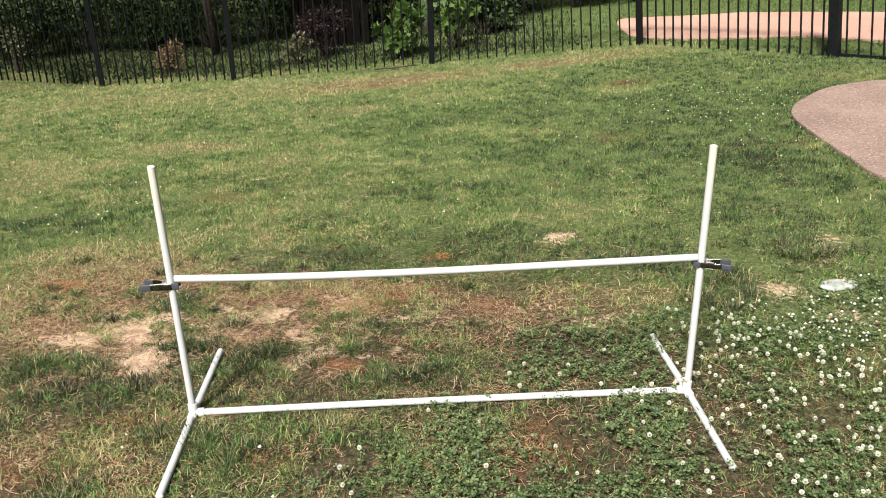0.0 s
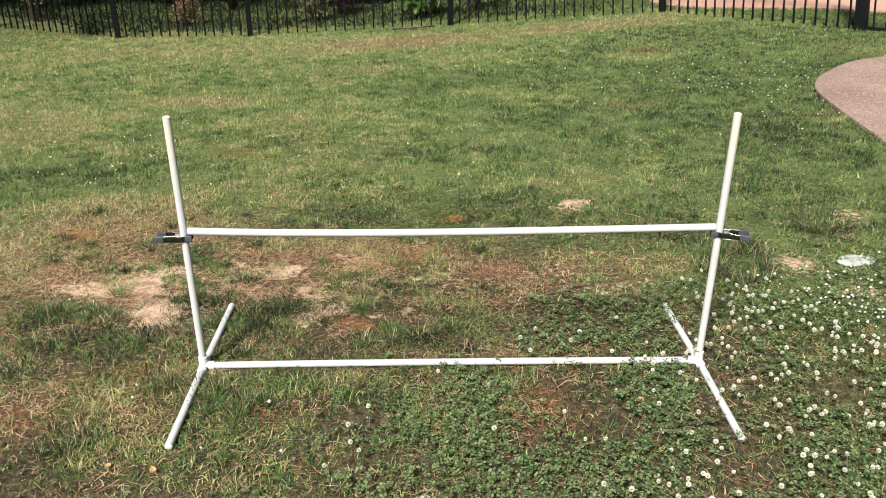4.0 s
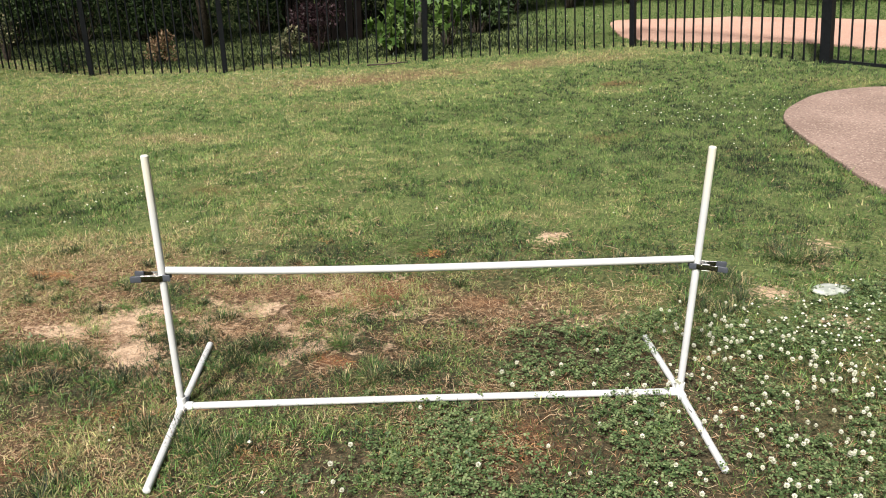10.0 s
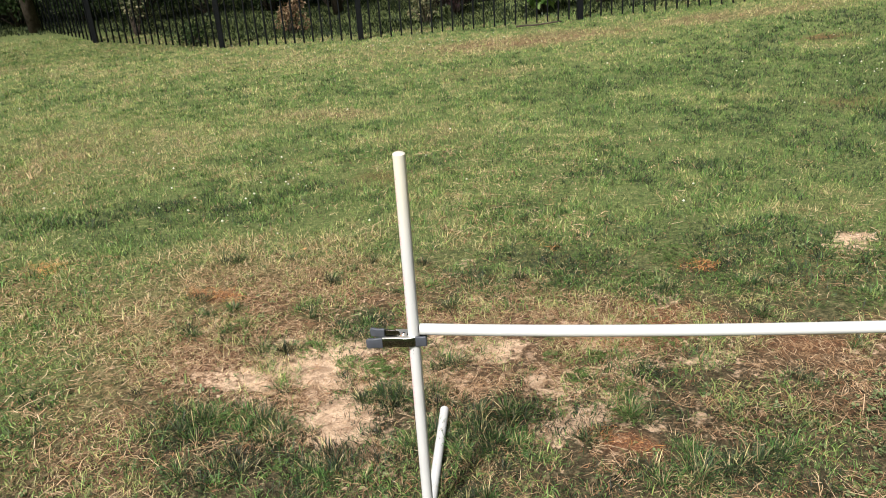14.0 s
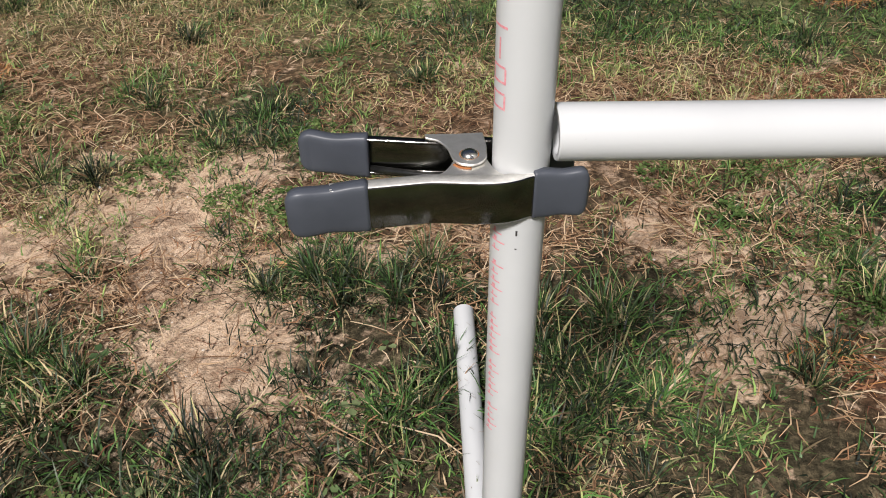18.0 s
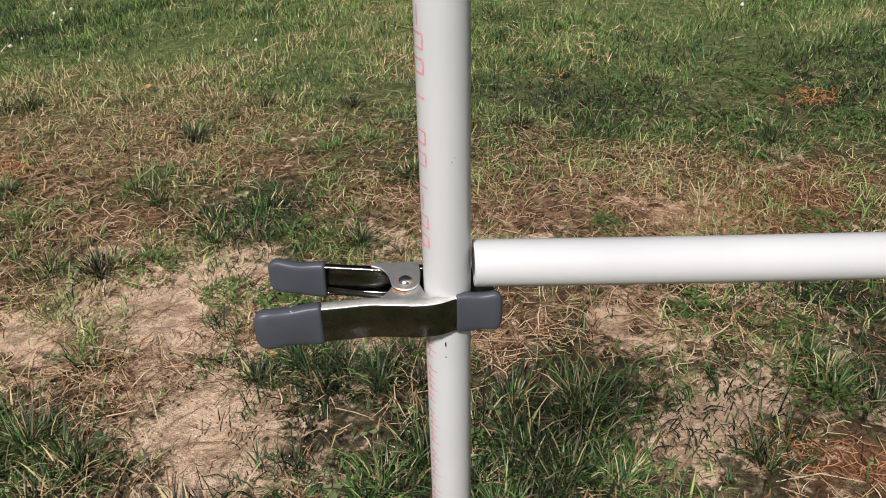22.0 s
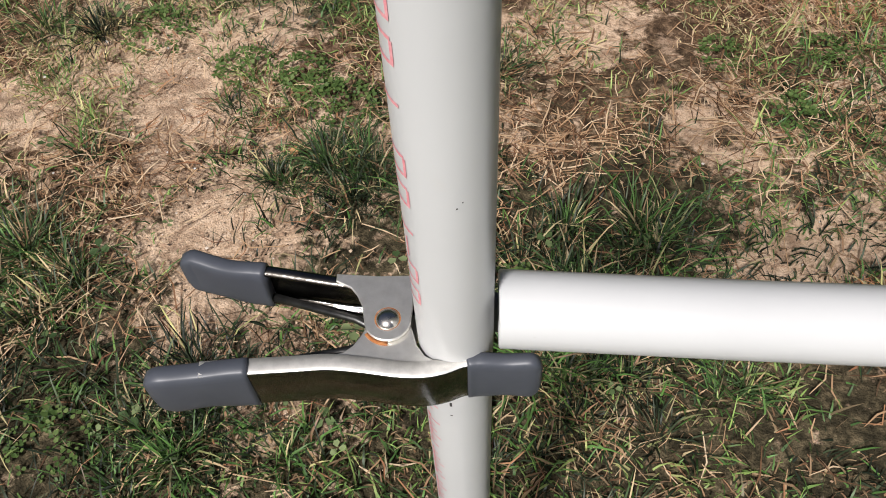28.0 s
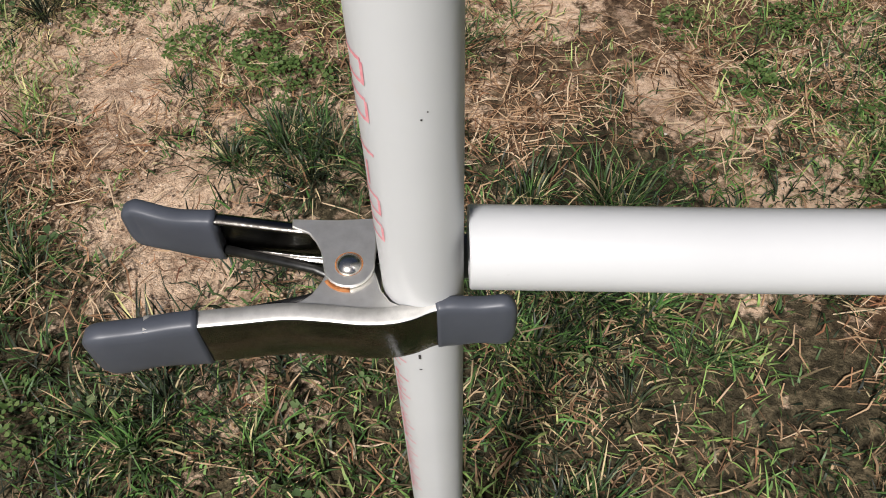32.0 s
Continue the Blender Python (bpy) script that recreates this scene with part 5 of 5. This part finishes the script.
# ---- fence ----
POSTS = [(-6.9, 10.6), (-4.95, 9.0), (-3.06, 8.18), (-1.40, 7.92), (0.98, 7.84), (3.40, 7.57), (4.84, 5.83), (6.35, 4.55), (8.2, 3.0)]
TIPS = [0, 0, 0, 0, 0, 0.10, 0.13, 0.13, 0.13]     # the far panels have settled out of plumb
FENCE_TALL, PICKET_STEP = 1.37, 0.111
picket_mesh = bpy.data.meshes.new("picket")
bm = box_bm(-0.008, 0.008, -0.008, 0.008, 0, FENCE_TALL - 0.06, 0.0015, 1)
bm.to_mesh(picket_mesh)
bm.free()
picket_mesh.materials.append(black_metal)


fence = new("picket_fence")
tagged(fence, "black metal picket fence along the edge of the lawn", "fence")


def make_post(x, y, half, stout, turn=0.2, tip=0.0):
    bm = box_bm(-half, half, -half, half, -0.25, FENCE_TALL + 0.03, 0.003, 1)
    post = part("post", bm, black_metal, fence, "stout square black gate post" if stout else "", smooth=False)
    bm = bmesh.new()
    sweep(bm, [[(sx * r, sy * r, z) for sx, sy in ((-1, -1), (1, -1), (1, 1), (-1, 1))] for r, z in ((half + 0.004, FENCE_TALL + 0.02), (half + 0.004, FENCE_TALL + 0.04), (half * 0.4, FENCE_TALL + 0.06))])
    bmesh.ops.recalc_face_normals(bm, faces=bm.faces[:])
    part("cap", bm, black_metal, post, smooth=False)
    post.location = (x, y, float(height(x, y)))
    post.rotation_euler = (0, -tip, turn)


def make_run(a, b, foot, tip0, tip1):
    """Pickets and rails between two posts, following the ground."""
    (ax, ay), (bx, by) = a, b
    az, bz = float(height(ax, ay)), float(height(bx, by))
    run, turn = math.hypot(bx - ax, by - ay), math.atan2(by - ay, bx - ax)
    n = round(run / PICKET_STEP)
    for k in range(1, n):
        f = k / n
        p = new("picket", picket_mesh)
        p.parent = fence
        p.location = (ax + (bx - ax) * f, ay + (by - ay) * f, az + (bz - az) * f + 0.01)
        p.rotation_euler = (0, -tip0 - (tip1 - tip0) * f, turn)
    for z in ((0.026,) if foot else ()) + (FENCE_TALL - 0.22, FENCE_TALL - 0.05):
        bm = bmesh.new()
        ux, uy = math.cos(turn), math.sin(turn)
        sweep(bm, [[(ax + ux * d - uy * sy * 0.0125, ay + uy * d + ux * sy * 0.0125, az + (bz - az) * d / run + z + sz * 0.014) for sy, sz in ((-1, -1), (1, -1), (1, 1), (-1, 1))] for d in (0.02, run - 0.02)])
        bmesh.ops.recalc_face_normals(bm, faces=bm.faces[:])
        part("rail", bm, black_metal, fence, smooth=False)


for k, (x, y) in enumerate(POSTS):
    make_post(x, y, 0.048 if k == 6 else 0.030, k == 6, 0.2 if k < 5 else -0.85, TIPS[k])
for k, (a, b) in enumerate(zip(POSTS, POSTS[1:])):
    make_run(a, b, k > 5, TIPS[k], TIPS[k + 1])

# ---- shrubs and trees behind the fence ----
# woodland green darkened to carry the shade under the trees
shade_leaf = leafy("shade_toned_woodland_leaf", ((0.0, (0.013, 0.026, 0.009)), (0.5, (0.029, 0.054, 0.017)), (1.0, (0.066, 0.105, 0.032))), 0.2, 0.55)
# light sapling green, also used as painted sunlight on one shrub
bright_leaf = leafy("light_green_sun_toned_leaf", ((0.0, (0.07, 0.14, 0.03)), (0.5, (0.12, 0.21, 0.05)), (1.0, (0.20, 0.30, 0.08))), 0.45, 0.45)
purple_leaf = leafy("purple_leaf", ((0.0, (0.010, 0.005, 0.007)), (0.5, (0.022, 0.010, 0.013)), (1.0, (0.05, 0.025, 0.028))), 0.2, 0.5)
brown_leaf = leafy("withered_leaf", ((0.0, (0.12, 0.07, 0.035)), (0.5, (0.26, 0.165, 0.095)), (1.0, (0.46, 0.34, 0.22))), 0.2, 0.7)
pale_leaf = leafy("grey_green_leaf", ((0.0, (0.08, 0.10, 0.05)), (0.5, (0.17, 0.18, 0.09)), (1.0, (0.36, 0.31, 0.19))), 0.25, 0.6)


def leaf_cloud(name, clumps, per_clump, size, star=False):
    """Leaves gathered in clumps: rows of centre and radius. star: broad lobed leaves."""
    cl = np.array(clumps, float)
    which = np.repeat(np.arange(len(cl)), per_clump)
    n = len(which)
    d = rng.normal(0, 1, (n, 3))
    d /= np.linalg.norm(d, axis=1)[:, None]
    p = cl[which, :3] + d * (cl[which, 3] * rng.uniform(0.35, 1.08, n) ** 0.6)[:, None] * np.array((1, 1, 0.8))
    out = d + rng.normal(0, 0.6, (n, 3)) + np.array((0, 0, -0.25))
    out /= np.linalg.norm(out, axis=1)[:, None]
    side = np.cross(out, rng.normal(0, 1, (n, 3)))
    side /= np.linalg.norm(side, axis=1)[:, None]
    nrm = np.cross(side, out)
    s = (size * rng.uniform(0.6, 1.25, n))[:, None]
    if star:
        form = [(0, 0, 0), (-0.15, 0.55, 0.03), (0.25, 0.28, -0.02), (0.45, 0.62, 0.05), (0.55, 0.22, 0), (1.0, 0, -0.08), (0.55, -0.22, 0), (0.45, -0.62, 0.05), (0.25, -0.28, -0.02), (-0.15, -0.55, 0.03)]
        fans = [[0, k, k + 1] for k in range(1, 9)]
    else:
        form = [(0, 0, 0), (0.45, 0.27, 0.07), (1.0, 0, -0.06), (0.45, -0.27, 0.07)]
        fans = [[0, 2, 1], [0, 3, 2]]
    v = np.stack([p + s * (out * a + side * b + nrm * c) for a, b, c in form], 1)
    tris = (np.arange(n)[:, None, None] * len(form) + np.array(fans)[None]).reshape(-1, 3)
    return tri_mesh(name, v.reshape(-1, 3), tris)


def limb(bm, p0, p1, r0, r1, segs=8, kink=0.06):
    p0, p1 = Vector(p0), Vector(p1)
    d = (p1 - p0).normalized()
    u = d.cross(Vector((0.3, 1, 0.1))).normalized()
    v = u.cross(d)
    rings = []
    for k in range(6):
        f = k / 5
        c = p0.lerp(p1, f) + (u * math.sin(f * 6 + p0.x * 7) + v * math.cos(f * 5 + p0.y * 9)) * kink * (p1 - p0).length * f * (1 - f)
        r = r0 + (r1 - r0) * f
        rings.append([c + (u * math.cos(q) + v * math.sin(q)) * r for q in (2 * math.pi * j / segs for j in range(segs))])
    sweep(bm, rings)


def make_shrub(x, y, wide, tall, leaf, size, count, label, star=False, clumps=9):
    z = float(height(x, y))
    top = new("shrub")
    tagged(top, label, "shrub", "shrubs behind the fence")
    bm = bmesh.new()
    rows = []
    for k in range(clumps):
        a, f = rng.uniform(0, 6.28), rng.uniform(0.15, 1)
        cx, cy = x + wide * 0.62 * math.cos(a) * f, y + wide * 0.5 * math.sin(a) * f
        cz = z + tall * rng.uniform(0.28, 0.85)
        rows.append((cx, cy, cz, wide * rng.uniform(0.26, 0.42)))
        limb(bm, (x + 0.03 * math.cos(a), y + 0.03 * math.sin(a), z - 0.03), (cx, cy, cz), 0.012, 0.004, 6)
    bmesh.ops.recalc_face_normals(bm, faces=bm.faces[:])
    part("branching_stem", bm, bark, top)
    link("foliage", leaf_cloud("foliage", rows, count // clumps, size, star), leaf, top, smooth=False)
    return top


def make_tree(x, y, tall, trunk_r, crown_r, crown_low, leaf, label, material=bark, clumps=26, per=230, size=0.13):
    z = float(height(x, y))
    top = new("tree")
    tagged(top, label, "tree", "trees behind the fence")
    bm = bmesh.new()
    lean = rng.normal(0, 0.05, 2)
    crown_c = Vector((x + lean[0] * tall, y + lean[1] * tall, z + tall * 0.72))
    limb(bm, (x, y, z - 0.1), crown_c, trunk_r, trunk_r * 0.45, 12, 0.03)
    rows = []
    for k in range(clumps):
        a, f = rng.uniform(0, 6.28), rng.uniform(0.2, 1) ** 0.6
        h = rng.uniform(crown_low, tall)
        c = Vector((x + crown_r * f * math.cos(a), y + crown_r * f * math.sin(a), z + h))
        rows.append((*c, crown_r * rng.uniform(0.24, 0.40)))
        if k % 2 == 0:
            start = Vector((x, y, z)).lerp(crown_c, min(0.95, max(0.25, (h - 0.6) / tall)))
            limb(bm, start, c, trunk_r * 0.32, 0.012, 7)
    bmesh.ops.recalc_face_normals(bm, faces=bm.faces[:])
    part("trunk", bm, material, top, "bark-covered trunk and limbs")
    link("crown", leaf_cloud("crown", rows, per, size), leaf, top, smooth=False)
    return top


TREES = [(-9.4, 9.8, 7.5, 0.15, 2.6, 1.0), (-7.4, 11.2, 7.5, 0.14, 2.6, 0.9), (-5.2, 11.9, 7.5, 0.13, 2.5, 0.9), (-3.2, 11.2, 7.5, 0.12, 2.4, 1.1), (-1.2, 11.9, 8.0, 0.15, 2.5, 1.0), (0.7, 11.6, 8.0, 0.13, 2.4, 1.1), (2.5, 12.4, 8.0, 0.14, 2.6, 0.9), (4.6, 12.8, 8.0, 0.15, 2.6, 0.6),
         (7.0, 12.2, 8.0, 0.15, 2.6, 0.5), (9.6, 11.4, 8.0, 0.15, 2.7, 0.5), (12.4, 10.2, 8.0, 0.15, 2.8, 0.5), (15.5, 8.4, 8.0, 0.16, 2.8, 0.5), (-6.2, 9.9, 6.0, 0.09, 3.6, 2.3), (-2.0, 9.9, 5.6, 0.07, 3.3, 2.2)]
for x, y, tall, tr, cr, low in TREES:
    make_tree(x, y, tall, tr, cr, low, shade_leaf, "leafy green tree behind the fence, shade put into its leaf colour", clumps=30, per=210)
make_tree(1.0, 10.4, 5.5, 0.075, 1.7, 1.5, shade_leaf, "pale-barked slim tree behind the fence", pale_bark, 18, 180)

SHRUBS = [(-4.9, 10.4, 0.9, 1.0), (-4.0, 10.7, 0.9, 1.2), (-3.1, 10.6, 0.9, 1.1), (-2.2, 10.5, 0.9, 1.1), (-1.4, 10.8, 0.9, 1.2), (0.2, 10.9, 0.9, 1.2), (1.5, 10.6, 0.8, 1.2), (1.75, 9.5, 0.5, 0.9), (2.4, 10.9, 0.9, 1.2), (-5.8, 10.6, 1.0, 1.1),
          (-6.7, 10.4, 0.9, 1.1), (3.3, 10.9, 0.9, 1.3), (4.2, 10.7, 0.9, 1.3), (5.1, 10.4, 0.9, 1.3), (6.0, 10.2, 0.9, 1.3), (6.9, 10.0, 0.9, 1.3)]
SHRUBS += [(7.8, 9.7, 0.9, 1.3), (8.8, 9.4, 1.0, 1.3), (9.9, 8.9, 1.0, 1.3), (11.0, 8.4, 1.0, 1.3), (12.2, 7.8, 1.0, 1.3), (13.6, 7.1, 1.1, 1.4), (-7.6, 10.3, 0.9, 1.2), (-0.6, 10.6, 0.8, 1.0)]
for x, y, w, t in SHRUBS:
    make_shrub(x, y, w, t, shade_leaf, 0.064, 2800, "dense green shrub behind the fence, shade put into its dark leaf colour", clumps=13)
make_shrub(-2.40, 8.85, 0.26, 0.42, brown_leaf, 0.040, 700, "small withered brown shrub behind the fence")
make_shrub(-0.38, 9.05, 0.52, 0.62, purple_leaf, 0.040, 2200, "dark purple-leaved shrub behind the fence", clumps=12)
make_shrub(-0.72, 8.70, 0.26, 0.46, pale_leaf, 0.045, 500, "half-withered pale shrub behind the fence")
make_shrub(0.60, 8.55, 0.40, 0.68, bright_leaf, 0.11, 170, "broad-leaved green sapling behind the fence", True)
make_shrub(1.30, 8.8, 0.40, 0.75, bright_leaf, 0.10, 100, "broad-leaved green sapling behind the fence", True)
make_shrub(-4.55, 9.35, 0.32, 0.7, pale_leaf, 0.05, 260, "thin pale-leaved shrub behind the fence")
make_shrub(-4.2, 11.9, 0.9, 1.6, bright_leaf, 0.10, 700, "green shrub behind the fence, sunlight put into its leaf colour")
make_shrub(-3.55, 8.6, 0.30, 0.25, shade_leaf, 0.05, 300, "low leafy weed clump behind the fence")

# slatted screen among the trees, its boards blackened to stand for shade
screen = new("timber_screen")
tagged(screen, "timber screen standing among the trees, shade put into its near-black boards", "screen")
for k in range(9):
    part("board", box_bm(k * 0.105, k * 0.105 + 0.092, -0.012, 0.012, 0.0, 1.7, 0.003, 1), dark_board, screen, smooth=False)
for k in (0, 1):
    part("post", box_bm(-0.09 + k * 0.955, k * 0.955 - 0.005, -0.04, 0.05, -0.2, 1.75, 0.004, 1), dark_board, screen, smooth=False)
screen.location = (-0.78, 9.75, float(height(-0.95, 9.75)))
# a weathered stick at the foot of the fence
bm = bmesh.new()
limb(bm, (0.30, 7.62, float(height(0.3, 7.62)) + 0.03), (0.78, 7.66, float(height(0.78, 7.66)) + 0.03), 0.010, 0.007, 8)
bmesh.ops.recalc_face_normals(bm, faces=bm.faces[:])
tagged(part("stick", bm, bark), "weathered brown stick lying by the fence", "stick")

# far woods that close the view
backdrop = leafy("far_woods", ((0.0, (0.02, 0.04, 0.014)), (0.5, (0.04, 0.07, 0.02)), (1.0, (0.07, 0.11, 0.035))), 0.2)
rows = [(22 * math.sin(a) + 0.7, 20 * math.cos(a), float(rng.uniform(0.2, 8.5)), float(rng.uniform(1.0, 1.8))) for a in rng.uniform(-1.35, 1.45, 230)]
tagged(link("backdrop", leaf_cloud("backdrop", rows, 150, 0.38), backdrop, smooth=False), "dense green woods beyond the garden", "woods", kind="stuff")
